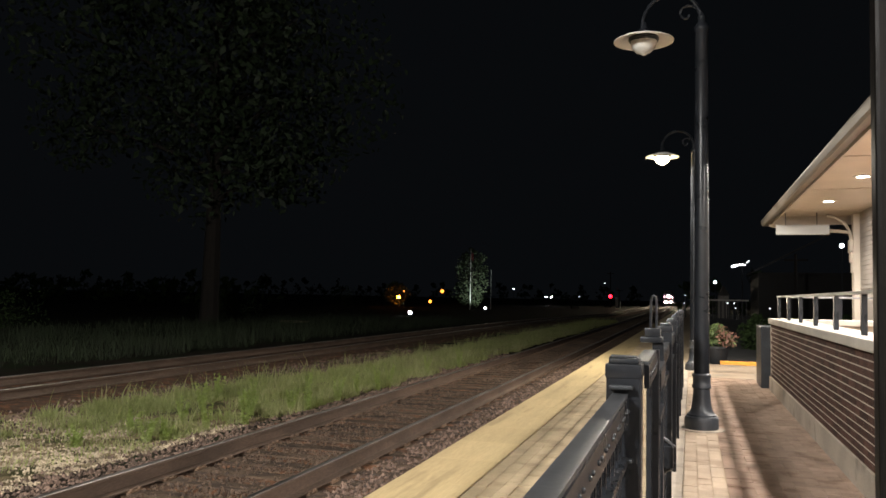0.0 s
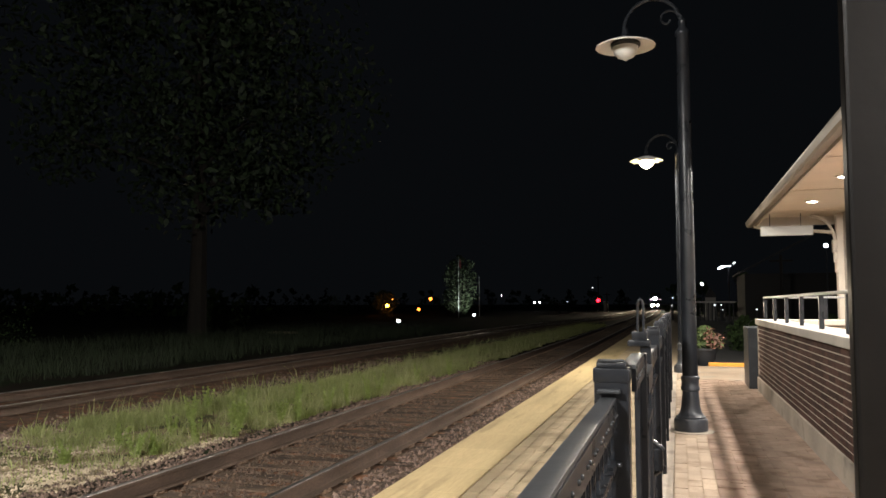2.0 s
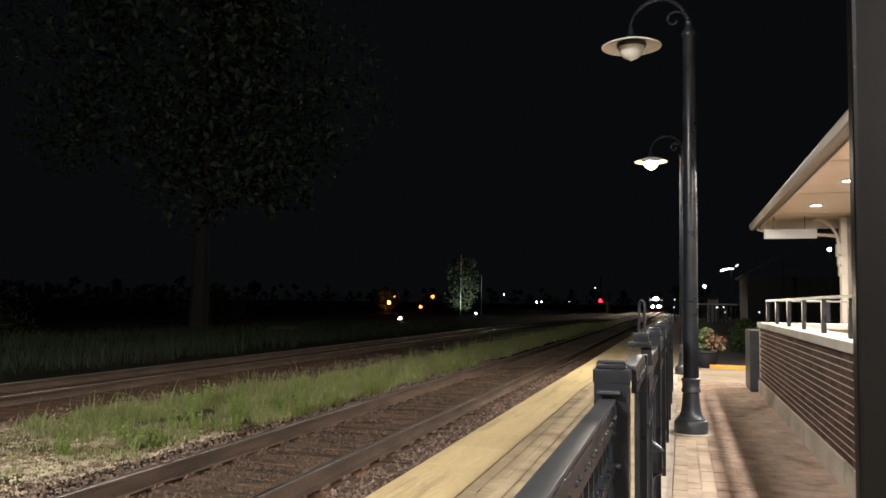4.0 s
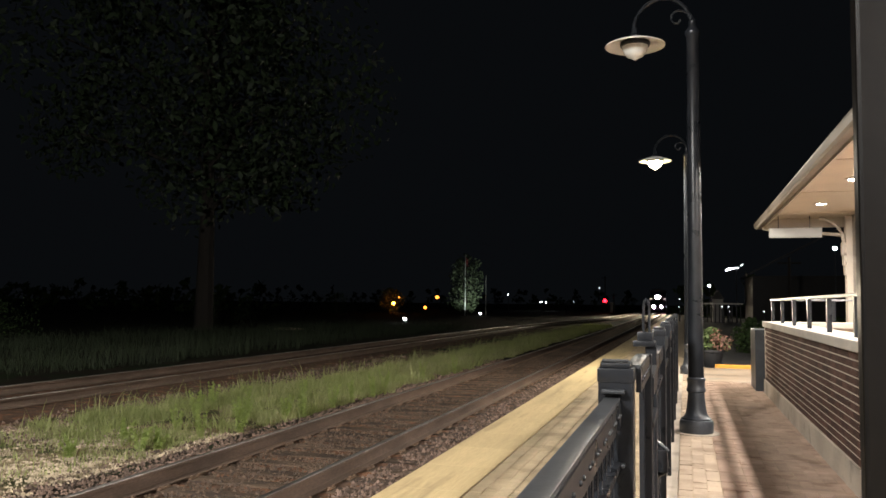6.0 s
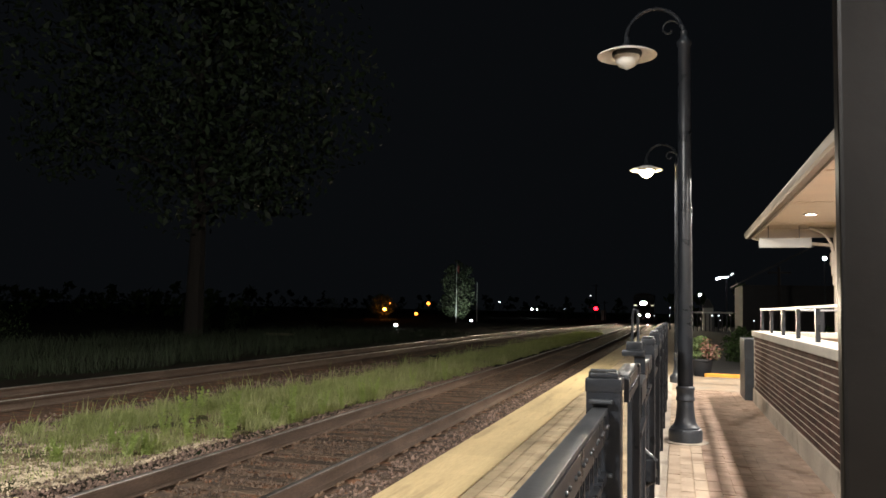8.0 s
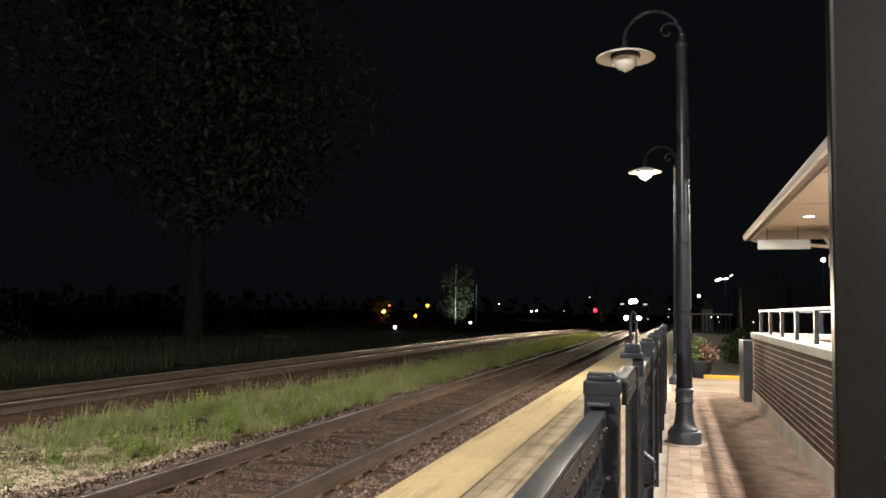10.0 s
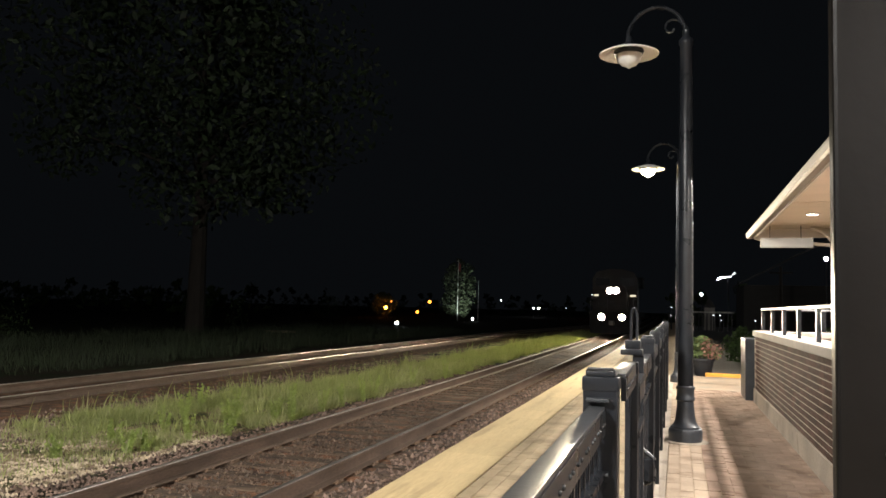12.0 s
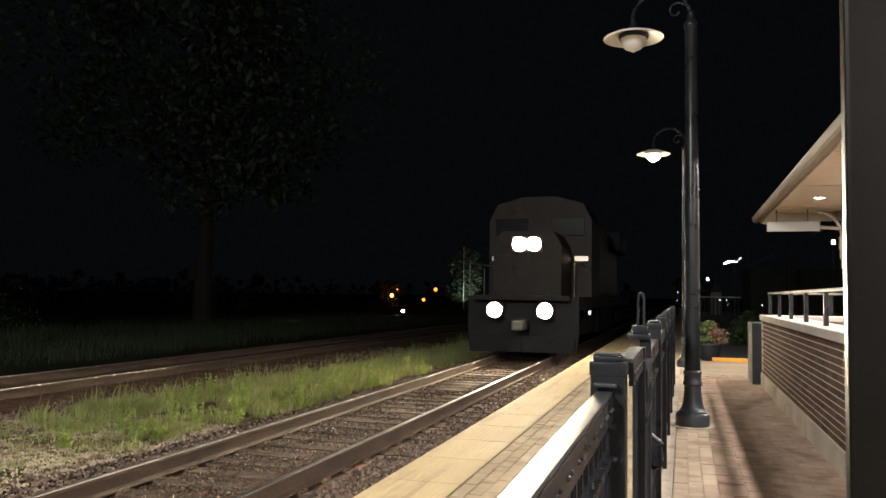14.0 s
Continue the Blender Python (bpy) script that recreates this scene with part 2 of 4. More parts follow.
# ---- mesh tools ----
def box(bm, x0, x1, y0, y1, z0, z1, bevel=0.0):
    made = bmesh.ops.create_cube(bm, size=1, matrix=Matrix.LocRotScale(
        ((x0 + x1) / 2, (y0 + y1) / 2, (z0 + z1) / 2), None, (abs(x1 - x0), abs(y1 - y0), abs(z1 - z0))))
    if bevel:
        edges = list({e for v in made["verts"] for e in v.link_edges})
        bmesh.ops.bevel(bm, geom=edges, offset=bevel, segments=2, affect="EDGES", profile=0.6)
    return bm


def lathe(bm, profile, segments=24, at=(0, 0, 0)):
    rings = []
    for r, z in profile:
        if r < 1e-5:
            rings.append([bm.verts.new((at[0], at[1], at[2] + z))])
        else:
            rings.append([bm.verts.new((at[0] + r * math.cos(2 * math.pi * k / segments),
                                        at[1] + r * math.sin(2 * math.pi * k / segments), at[2] + z)) for k in range(segments)])
    for a, b in zip(rings, rings[1:]):
        for k in range(segments):
            j = (k + 1) % segments
            vs = [a[k % len(a)], a[j % len(a)], b[j % len(b)], b[k % len(b)]]
            vs = list(dict.fromkeys(vs))
            if len(vs) > 2:
                bm.faces.new(vs)
    for ring in (rings[0], rings[-1]):
        if len(ring) > 2:
            bm.faces.new(ring)
    return bm


def tube(bm, points, radius, segments=8, tip=None):
    pts = [Vector(p) for p in points]
    rings = []
    for i, p in enumerate(pts):
        d = (pts[min(i + 1, len(pts) - 1)] - pts[max(i - 1, 0)]).normalized()
        ref = Vector((0, 0, 1)) if abs(d.z) < 0.9 else Vector((0, 1, 0))
        u = d.cross(ref).normalized()
        w = u.cross(d)
        r = radius if tip is None else radius + (tip - radius) * i / (len(pts) - 1)
        rings.append([bm.verts.new(p + r * (u * math.cos(2 * math.pi * k / segments) + w * math.sin(2 * math.pi * k / segments)))
                      for k in range(segments)])
    for a, b in zip(rings, rings[1:]):
        for k in range(segments):
            j = (k + 1) % segments
            bm.faces.new((a[k], a[j], b[j], b[k]))
    bm.faces.new(rings[0])
    bm.faces.new(rings[-1])
    return bm


def prism(bm, outline, y0, y1):
    """An outline in x and z, drawn out along y."""
    a = [bm.verts.new((x, y0, z)) for x, z in outline]
    b = [bm.verts.new((x, y1, z)) for x, z in outline]
    n = len(outline)
    for k in range(n):
        bm.faces.new((a[k], a[(k + 1) % n], b[(k + 1) % n], b[k]))
    bm.faces.new(a)
    bm.faces.new(b)
    return bm


def to_mesh(name, bm, material, smooth=False):
    bmesh.ops.recalc_face_normals(bm, faces=bm.faces)
    me = bpy.data.meshes.new(name)
    bm.to_mesh(me)
    bm.free()
    me.materials.append(material)
    if smooth:
        for p in me.polygons:
            p.use_smooth = True
        me.set_sharp_from_angle(angle=radians(40))
    return me


def part(name, bm, material, parent=None, label="", smooth=False):
    ob = new(name, to_mesh(name, bm, material, smooth))
    if parent:
        ob.parent = parent
    if label:
        ob["label"] = label
    return ob


def piece(name, me, parent, m):
    ob = new(name, me)
    ob.parent = parent
    ob.matrix_basis = m
    return ob


def thing(name, label, category, group="", at=None):
    ob = tagged(new(name), label, category, group)
    ob.empty_display_size = 0.1
    if at is not None:
        ob.matrix_basis = at
    return ob


def B():
    return bmesh.new()


def soup(name, verts, faces, material, label, category, kind="stuff", parent=None):
    me = bpy.data.meshes.new(name)
    me.from_pydata([tuple(v) for v in verts], [], faces)
    me.materials.append(material)
    ob = new(name, me)
    if parent:
        ob.parent = parent
        if label:
            ob["label"] = label
        ob["kind"] = kind
        return ob
    return tagged(ob, label, category, kind=kind)


# ---- ground and track bed ----
def curve_x(y):
    """Sideways drift of the main line, a very wide bend."""
    return -4.0e-5 * max(y, 0.0) ** 2


def siding_x(y):
    s = min(1.0, max(0.0, (y - 45) / 55))
    s = s * s * (3 - 2 * s)
    return -7.95 + s * 2.9 + curve_x(y)


def main_x(y):
    return -0.80 + curve_x(y)


bm = B()
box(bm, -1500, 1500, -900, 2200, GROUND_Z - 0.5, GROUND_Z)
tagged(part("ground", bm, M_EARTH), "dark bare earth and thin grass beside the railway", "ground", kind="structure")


def strip(name, centre, half, shoulder, z0, z1, y0, y1, step, material, label):
    verts, faces = [], []
    n = int((y1 - y0) / step) + 1
    for i in range(n):
        y = y0 + i * step
        c = centre(y)
        for dx, z in ((-shoulder, z0), (-half, z1), (half, z1), (shoulder, z0)):
            verts.append((c + dx, y, z + 0.02 * noise.noise((dx * 2, y * 1.5, 0))))
    for i in range(n - 1):
        for k in range(3):
            a = i * 4 + k
            faces.append((a, a + 1, a + 5, a + 4))
    return soup(name, verts, faces, material, label, "ballast", "structure")


strip("ballast_bed", main_x, 1.35, 1.85, GROUND_Z - 0.05, -0.402, -8, 420, 2.0, M_BALLAST, "brown stone ballast under the near track")
strip("ballast_bed", siding_x, 1.4, 2.6, GROUND_Z - 0.05, -0.385, -8, 420, 2.0, M_BALLAST, "brown stone ballast under the far track")


def rail_mesh(centre, side, y0, y1, step, head):
    """One rail as drawn-out section; head: only the running surface."""
    if head:
        sec = [(-0.024, -0.008), (0.026, -0.008), (0.024, 0.0), (-0.022, 0.0)]
    else:
        sec = [(-0.07, -0.17), (0.07, -0.17), (0.07, -0.158), (0.012, -0.142), (0.009, -0.048), (0.036, -0.036), (0.036, -0.008),
               (-0.036, -0.008), (-0.036, -0.036), (-0.009, -0.048), (-0.012, -0.142), (-0.07, -0.158)]
    bm = B()
    n = int((y1 - y0) / step) + 1
    rings = []
    for i in range(n):
        y = y0 + i * step
        c = centre(y) + side
        rings.append([bm.verts.new((c + x, y, RAIL_Z + z)) for x, z in sec])
    for a, b in zip(rings, rings[1:]):
        for k in range(len(sec)):
            j = (k + 1) % len(sec)
            bm.faces.new((a[k], a[j], b[j], b[k]))
    bm.faces.new(rings[0])
    bm.faces.new(rings[-1])
    return bm


def railway_track(label, centre, count, plates):
    track = thing("railway_track", label, "track")
    tie = to_mesh("sleeper", box(B(), -1.29, 1.29, -0.115, 0.115, -0.16, 0, 0.012), M_TIE)
    bm = box(B(), -0.10, 0.10, -0.09, 0.09, 0, 0.018, 0.004)
    for sx in (-0.088, 0.088):
        for sy in (-0.055, 0.055):
            box(bm, sx - 0.012, sx + 0.012, sy - 0.012, sy + 0.012, 0.018, 0.034)
    plate = to_mesh("tie_plate", bm, M_PLATE)
    for side in (-0.7525, 0.7525):
        rail = part("rail", rail_mesh(centre, side, -8, 420, 4.0, False), M_RUST, track, "rusty steel rail")
        part("running_surface", rail_mesh(centre, side, -8, 420, 4.0, True), M_RAILTOP, rail, "polished rail head")
    rng = random.Random(4)
    for i in range(count):
        y = -4 + i * 0.51
        piece("sleeper", tie, track, pose(centre(y) + rng.uniform(-0.03, 0.03), y + rng.uniform(-0.015, 0.015), -0.388, 0, 0, rng.uniform(-0.8, 0.8)))
        if i < plates:
            for side in (-0.7525, 0.7525):
                piece("tie_plate", plate, track, pose(centre(y) + side, y, -0.388))
    return track


railway_track("rusty rails on weathered timber sleepers beside the platform", main_x, 200, 120)
railway_track("rusty rails of the far track on timber sleepers", siding_x, 160, 0)


def stones(name, count, place, material, label, seed, size=(0.015, 0.035)):
    rng = np.random.RandomState(seed)
    verts, faces = [], []
    shape = np.array([(1, 0, 0), (-1, 0, 0), (0, 1, 0), (0, -1, 0), (0, 0, 1), (0, 0, -1)], float)
    tri = [(0, 2, 4), (2, 1, 4), (1, 3, 4), (3, 0, 4), (2, 0, 5), (1, 2, 5), (3, 1, 5), (0, 3, 5)]
    for i in range(count):
        x, y, z = place(rng)
        s = rng.uniform(*size)
        q = shape * s * rng.uniform(0.7, 1.4, (6, 3)) + rng.uniform(-0.3, 0.3, (6, 3)) * s
        a = rng.uniform(0, 6.28)
        rot = np.array([(math.cos(a), -math.sin(a), 0), (math.sin(a), math.cos(a), 0), (0, 0, 1)])
        b = len(verts)
        verts += [tuple(v) for v in q @ rot.T + (x, y, z)]
        faces += [(b + i0, b + i1, b + i2) for i0, i1, i2 in tri]
    return soup(name, verts, faces, material, label, "gravel")


def stone_outside(rng):
    """Shoulders of the near track, on both sides of the rails."""
    y = 0.5 + 22 * rng.rand() ** 1.5
    x = rng.uniform(-2.85, -1.72) if rng.rand() < 0.5 else rng.uniform(0.12, 1.06)
    return x, y, (-0.395 if -2.2 < x < 0.6 else -0.42) + rng.uniform(-0.01, 0.012)


def stone_inside(rng):
    y = 0.5 + 24 * rng.rand() ** 1.5
    x = rng.uniform(-1.5, -0.1)
    heap = 0.03 * noise.noise((x * 1.6, y * 1.1, 5))
    return x, y, -0.398 + heap + rng.uniform(-0.01, 0.01)


stones("track_gravel", 19000, stone_outside, M_STONE, "loose brown and grey ballast stones beside the near track", 1, (0.010, 0.028))
stones("track_gravel", 16000, stone_inside, M_STONEDARK, "dark oily ballast stones between the near rails", 9, (0.008, 0.022))
strip("verge_soil", lambda y: -4.45 + 0.2 * noise.noise((0, y * 0.2, 2)), 1.75, 2.05, GROUND_Z - 0.04, GROUND_Z + 0.008, -8, 66, 1.0, M_VERGE, "dry soil between the two tracks")
stones("verge_gravel", 9000, lambda r: (r.uniform(-10.0, -4.6), 3 + 20 * r.rand() ** 1.3, -0.41 + r.uniform(-0.01, 0.01)), M_STONE,
       "loose stones on the verge of the far track", 2)
def pale_patch(rng):
    while True:
        x, y = -2.55 - 3.1 * rng.rand(), 2.6 + 4.2 * rng.rand()
        if noise.noise((x * 1.1, y * 1.1, 21)) + 0.5 * noise.noise((x * 4, y * 4, 5)) > rng.uniform(-0.45, 0.35):
            return x, y, -0.41 + rng.uniform(-0.012, 0.006)


stones("pale_stones", 13000, pale_patch, M_SAND, "pale crushed stone patch between the tracks", 3, (0.006, 0.02))


# ---- platform ----
bm = B()
box(bm, 1.12, 3.26, -10, 120, -0.5, -0.016)
box(bm, 3.26, 4.57, -10, 16.29, -0.5, -0.016)
tagged(part("platform", bm, M_JOINT), "low station platform bedded with pavers", "platform", kind="structure")
tactile = tagged(part("tactile_edging", box(B(), 1.13, 1.74, -10, 120, -0.015, -0.004), M_CONCRETE),
                 "worn yellow tactile warning strip along the platform edge, shadow streaks in its colour", "pavement", kind="structure")
panel = to_mesh("tactile_panel", box(B(), -0.305, 0.305, -0.4545, 0.4545, -0.004, 0.006, 0.003), M_TACTILE)
for i in range(130):
    piece("tactile_panel", panel, tactile, pose(1.435, -9.5 + i * 0.914, 0, 0, 0, 0))
tagged(part("concrete_band", box(B(), 3.14, 3.255, -10, 16.3, -0.012, 0.004, 0.003), M_CONCRETE), "pale concrete band in the paving under the fence", "pavement", kind="structure")
tagged(part("forecourt", box(B(), 3.26, 6.86, 12.9, 16.3, -0.4, 0.0), M_FORECOURT), "pale concrete forecourt at the end of the brick path", "pavement", kind="structure")
tagged(part("parking_asphalt", box(B(), 3.3, 70, 16.3, 95, -0.4, -0.06), M_ASPHALT), "dark asphalt car park", "road", kind="structure")


# ---- lamp posts ----
def lamp_post(x, y, lit, label):
    post = thing("lamp_post", label, "street lamp", "lamp posts on the platform", pose(x, y, 0))
    bm = B()
    lathe(bm, [(0.178, 0.01), (0.184, 0.03), (0.184, 0.12), (0.176, 0.145), (0.160, 0.155), (0.160, 0.17), (0.136, 0.185), (0.116, 0.22), (0.104, 0.28), (0.094, 0.38), (0.09, 0.45)], 28)
    part("footing", lathe(B(), [(0.25, -0.02), (0.25, 0.008), (0.24, 0.012), (0, 0.012)], 28), M_CONCRETE, post, "round pale concrete footing", True)
    part("base", bm, M_BLACK_WORN, post, "worn black cast base", True)
    part("collar", lathe(B(), [(0.09, 0.45), (0.104, 0.46), (0.104, 0.49), (0.095, 0.505), (0.095, 0.57), (0.102, 0.58), (0.102, 0.605), (0.088, 0.62)], 28), M_BLACK_WORN, post, "", True)
    part("shaft", lathe(B(), [(0.086, 0.61), (0.080, 1.8), (0.074, 3.2), (0.068, 4.50), (0.082, 4.52), (0.082, 4.56), (0.04, 4.62), (0.045, 4.68), (0.0, 4.74)], 24), M_BLACK, post, "", True)
    arm = [(0, 0, 4.40)] + [(-0.33 + 0.33 * math.cos(a), 0, 4.62 + 0.36 * math.sin(a)) for a in np.linspace(0.1, math.pi, 14)]
    part("arm", tube(B(), arm, 0.022, 8), M_BLACK, post, "black curved crook arm", True)
    scroll = [(-0.16 + (0.13 - 0.009 * k) * math.cos(0.5 * k), 0, 4.72 + (0.13 - 0.009 * k) * math.sin(0.5 * k)) for k in range(13)]
    part("scroll", tube(B(), scroll, 0.012, 6), M_BLACK, post, "", True)
    part("hanger", lathe(B(), [(0.03, 4.66), (0.035, 4.60), (0.06, 4.57), (0.06, 4.52), (0.15, 4.50)], 20, (-0.645, 0, 0)), M_BLACK, post, "", True)
    part("shade", lathe(B(), [(0.14, 4.525), (0.16, 4.515), (0.28, 4.475), (0.345, 4.445), (0.342, 4.435), (0.28, 4.462), (0.16, 4.49), (0.14, 4.50)], 40, (-0.645, 0, 0)),
         M_SHADE, post, "flat white dish shade", True)
    part("socket_ring", lathe(B(), [(0.17, 4.485), (0.175, 4.46), (0.165, 4.435), (0.15, 4.435)], 28, (-0.645, 0, 0)), M_STEELDARK, post, "", True)
    part("globe", lathe(B(), [(0.15, 4.45), (0.148, 4.42), (0.13, 4.36), (0.09, 4.315), (0.035, 4.29), (0.012, 4.275), (0, 4.27)], 28, (-0.645, 0, 0)),
         G_WARM if lit else M_GLOBE, post, "glowing warm globe" if lit else "unlit ribbed glass globe", True)
    return post


lamp_post(3.43, 6.41, False, "black iron lamp post with an unlit dish shade")
lamp_post(3.38, 14.29, True, "black iron lamp post with a glowing dish lamp")


# Out-of-view mast, invented to carry the fill light.
def fill_mast(x, y):
    m = thing("fill_mast", "unseen mast with a flood lamp, added behind the view as fill light", "street lamp", "", pose(x, y, 0))
    part("mast", tube(B(), [(0, 0, 0), (0, 0, 8.6)], 0.09, 12, 0.06), M_BLACK, m, "", True)
    part("arm", tube(B(), [(0, 0, 8.5), (-0.7, 0, 8.58)], 0.03, 8), M_BLACK, m)
    part("housing", box(B(), -1.5, 0.1, -0.22, 0.22, 8.50, 8.62, 0.03), M_STEELDARK, m)
    part("lens", box(B(), -1.45, 0.05, -0.18, 0.18, 8.485, 8.502), G_DOWN, m, "glowing lens")


fill_mast(-1.5, -10.0)


# ---- near steel post ----
column = thing("steel_column", "painted steel I-section column on the paving, shade put into its colour", "column")
part("flange", box(B(), 3.487, 3.70, -2.226, -2.2, 0.012, 4.0, 0.004), M_POST_SHADED, column)
part("flange", box(B(), 3.57, 3.70, -2.03, -2.005, 0.012, 4.0, 0.004), M_POST_SHADED, column)
part("web", box(B(), 3.592, 3.606, -2.2, -2.03, 0.012, 4.0), M_POST_SHADED, column)
part("base_plate", box(B(), 3.44, 3.75, -2.27, -1.96, 0.0, 0.014, 0.003), M_POST_SHADED, column)
bolt_me = to_mesh("bolt", lathe(B(), [(0.006, 0), (0.006, 0.004), (0.003, 0.006), (0, 0.006)], 6), M_GREYRAIL)
piece("bolt", bolt_me, column, pose(3.533, -2.226, 1.30, 90, 0, 0))


# ---- fence ----
def fence_post_parts(fence, x, y, w=0.041, top=1.25):
    post = part("post", box(B(), x - w, x + w, y - w, y + w, 0, top, 0.005), M_BLACK, fence, "square black post")
    bm = B()
    box(bm, x - w - 0.003, x + w + 0.003, y - w - 0.003, y + w + 0.003, top - 0.03, top + 0.012, 0.006)
    box(bm, x - w + 0.006, x + w - 0.006, y - w + 0.006, y + w - 0.006, top + 0.012, top + 0.028, 0.007)
    part("post_cap", bm, M_BLACK, post, "", True)
    return post


def fence_panel(fence, x, y0, y1, top, bolts=True, first=0.0, gap=0.105, mid=True):
    """A riveted panel from y0 to y1; first: where the bars begin past y0."""
    x0, x1 = x - 0.022, x + 0.022
    part("top_rail", box(B(), x0, x1 + 0.002, y0, y1, top - 0.0115, top, 0.003), M_TOPRAIL, fence, "worn grey-black top rail", True)
    part("rivet_plate", box(B(), x1 - 0.012, x1 + 0.004, y0, y1, top - 0.082, top - 0.012, 0.002), M_BLACK, fence)
    if mid:
        part("mid_rail", box(B(), x0 + 0.008, x1 + 0.002, y0, y1, top - 0.205, top - 0.182, 0.003), M_BLACK, fence)
    part("bottom_rail", box(B(), x0 + 0.004, x1 - 0.004, y0, y1, 0.10, 0.135, 0.003), M_BLACK, fence)
    bar = to_mesh("baluster", box(B(), -0.009, 0.009, -0.009, 0.009, 0.135, top - 0.07), M_BLACK)
    bm = B()
    tube(bm, [(0, 0.042 * math.cos(a), top - 0.155 + 0.073 * math.sin(a)) for a in np.linspace(0, math.pi, 11)], 0.007, 5)
    arch = to_mesh("arch", bm, M_BLACK)
    rivet = to_mesh("rivet", lathe(B(), [(0.0065, 0), (0.006, 0.003), (0.004, 0.005), (0, 0.006)], 8), M_STEELDARK, True)
    n = max(2, int((y1 - y0 - first) / gap))
    for i in range(n):
        y = y0 + first + (i + 0.5) * (y1 - y0 - first) / n
        piece("baluster", bar, fence, pose(x, y, 0))
        piece("arch", arch, fence, pose(x, y + gap / 2, 0))
    if bolts:
        m = int((y1 - y0) / 0.07)
        for i in range(m):
            piece("rivet", rivet, fence, pose(x1 + 0.004, y0 + (i + 0.5) * (y1 - y0) / m + (0.012 if i % 2 else -0.012), top - 0.046, 0, 90, 0))


fence = thing("platform_fence", "black riveted steel fence with square capped posts", "fence")
near_post = fence_post_parts(fence, 3.13, -0.62, 0.050, 1.222)
bm = B()
tube(bm, [(3.09, -0.655, 1.247), (3.094, -0.66, 1.256), (3.166, -0.66, 1.256), (3.17, -0.655, 1.247)], 0.005, 6)
part("cap_handle", bm, M_STEELDARK, near_post, "thin worn metal rim on the cap", True)
fence_panel(fence, 3.12, -5.0, -0.672, 1.15)
for bz in (1.163, 0.955):
    part("rail_bracket", box(B(), 3.092, 3.158, -0.70, -0.67, bz, bz + 0.011, 0.003), M_STEELDARK, fence, "bolted rail bracket")
fence_panel(fence, 3.172, -0.566, 0.018, 1.238, True, 0.50, 0.05, False)
part("gate_stile", box(B(), 3.165, 3.205, 0.02, 0.066, 0.05, 1.238, 0.004), M_BLACK, fence)
fence_panel(fence, 3.185, 0.07, 0.55, 1.16, False)
gatepost = part("post", box(B(), 3.156, 3.204, 0.575, 0.625, 0, 1.236, 0.004), M_BLACK, fence, "slim black gate post")
bm = box(B(), 3.104, 3.2, 0.555, 0.645, 1.236, 1.262, 0.006)
box(bm, 3.122, 3.19, 0.57, 0.63, 1.262, 1.3, 0.005)
tube(bm, [(3.147, 0.6, 1.29), (3.148, 0.6, 1.415), (3.153, 0.6, 1.437), (3.16, 0.6, 1.444), (3.167, 0.6, 1.437), (3.172, 0.6, 1.415), (3.173, 0.6, 1.29)], 0.006, 8)
part("finial", bm, M_BLACK, gatepost, "dark looped finial", True)
for fy in (2.3, 4.0, 5.7, 7.4, 9.1, 10.8):
    fence_post_parts(fence, 3.16, fy)
for fy in (0.65, 2.35, 4.05, 5.75, 7.45, 9.15):
    fence_panel(fence, 3.16, fy, fy + 1.6, 1.16, False)
bm = B()
box(bm, 3.17, 3.235, 1.06, 1.14, 0.60, 0.71, 0.006)
tube(bm, [(3.165, 1.08, 0.76), (3.225, 1.08, 0.715), (3.238, 1.08, 0.70)], 0.012, 8)
tube(bm, [(3.165, 1.12, 0.56), (3.23, 1.12, 0.60), (3.235, 1.12, 0.62)], 0.012, 8)
part("gate_latch", bm, M_BLACK, fence, "black gate latch")


# ---- terrace parapet of brick ----
terrace = tagged(part("terrace_floor", box(B(), 4.77, 16, -10, 11.4, -0.4, TERRACE_Z), M_PAVER), "raised brick terrace floor beside the station", "floor", kind="structure")
wall = tagged(part("brick_wall", box(B(), 4.5695, 4.765, -6, 11.25, 0.2, 1.075), M_MORTAR), "low dark brick parapet wall with pale mortar joints", "wall", kind="structure")
tagged(part("end_wall", box(B(), 4.765, 16, 11.06, 11.25, 0.0, 1.075), M_CONCRETE), "end parapet wall of the terrace", "wall", kind="structure")
part("plinth", box(B(), 4.55, 4.77, -6, 11.27, -0.02, 0.215, 0.006), M_CONCRETE, wall, "pale concrete plinth")
bm = box(B(), 4.545, 4.92, -6, 11.33, 1.075, COPING_Z, 0.012)
part("coping", bm, M_COPING, wall, "pale stone coping", False)
bm = box(B(), 4.924, 16, 10.95, 11.33, 1.075, COPING_Z - 0.003, 0.01)
part("coping", bm, M_COPING, wall, "pale stone coping")
tagged(part("electrical_cabinet", box(B(), 4.43, 4.70, 11.36, 12.35, 0, 1.02, 0.012), M_STEELDARK), "dark metal electrical cabinet at the end of the brick wall", "cabinet")

rail = thing("terrace_railing", "low metal railing with a grey handrail on the coping", "railing")
part("handrail", box(B(), 4.665, 4.715, -4, 11.2, 1.505, 1.535, 0.006), M_GREYRAIL, rail, "light grey handrail")
part("handrail", box(B(), 4.72, 9, 11.12, 11.17, 1.505, 1.535, 0.006), M_GREYRAIL, rail, "light grey handrail")
stub = to_mesh("post", box(B(), -0.022, 0.022, -0.03, 0.03, COPING_Z, 1.506), M_BLACK)
for ry in (11.1, 9.75, 8.4, 7.05, 5.7, 4.35, 3.0, 1.65, 0.3):
    piece("post", stub, rail, pose(4.69, ry, 0))
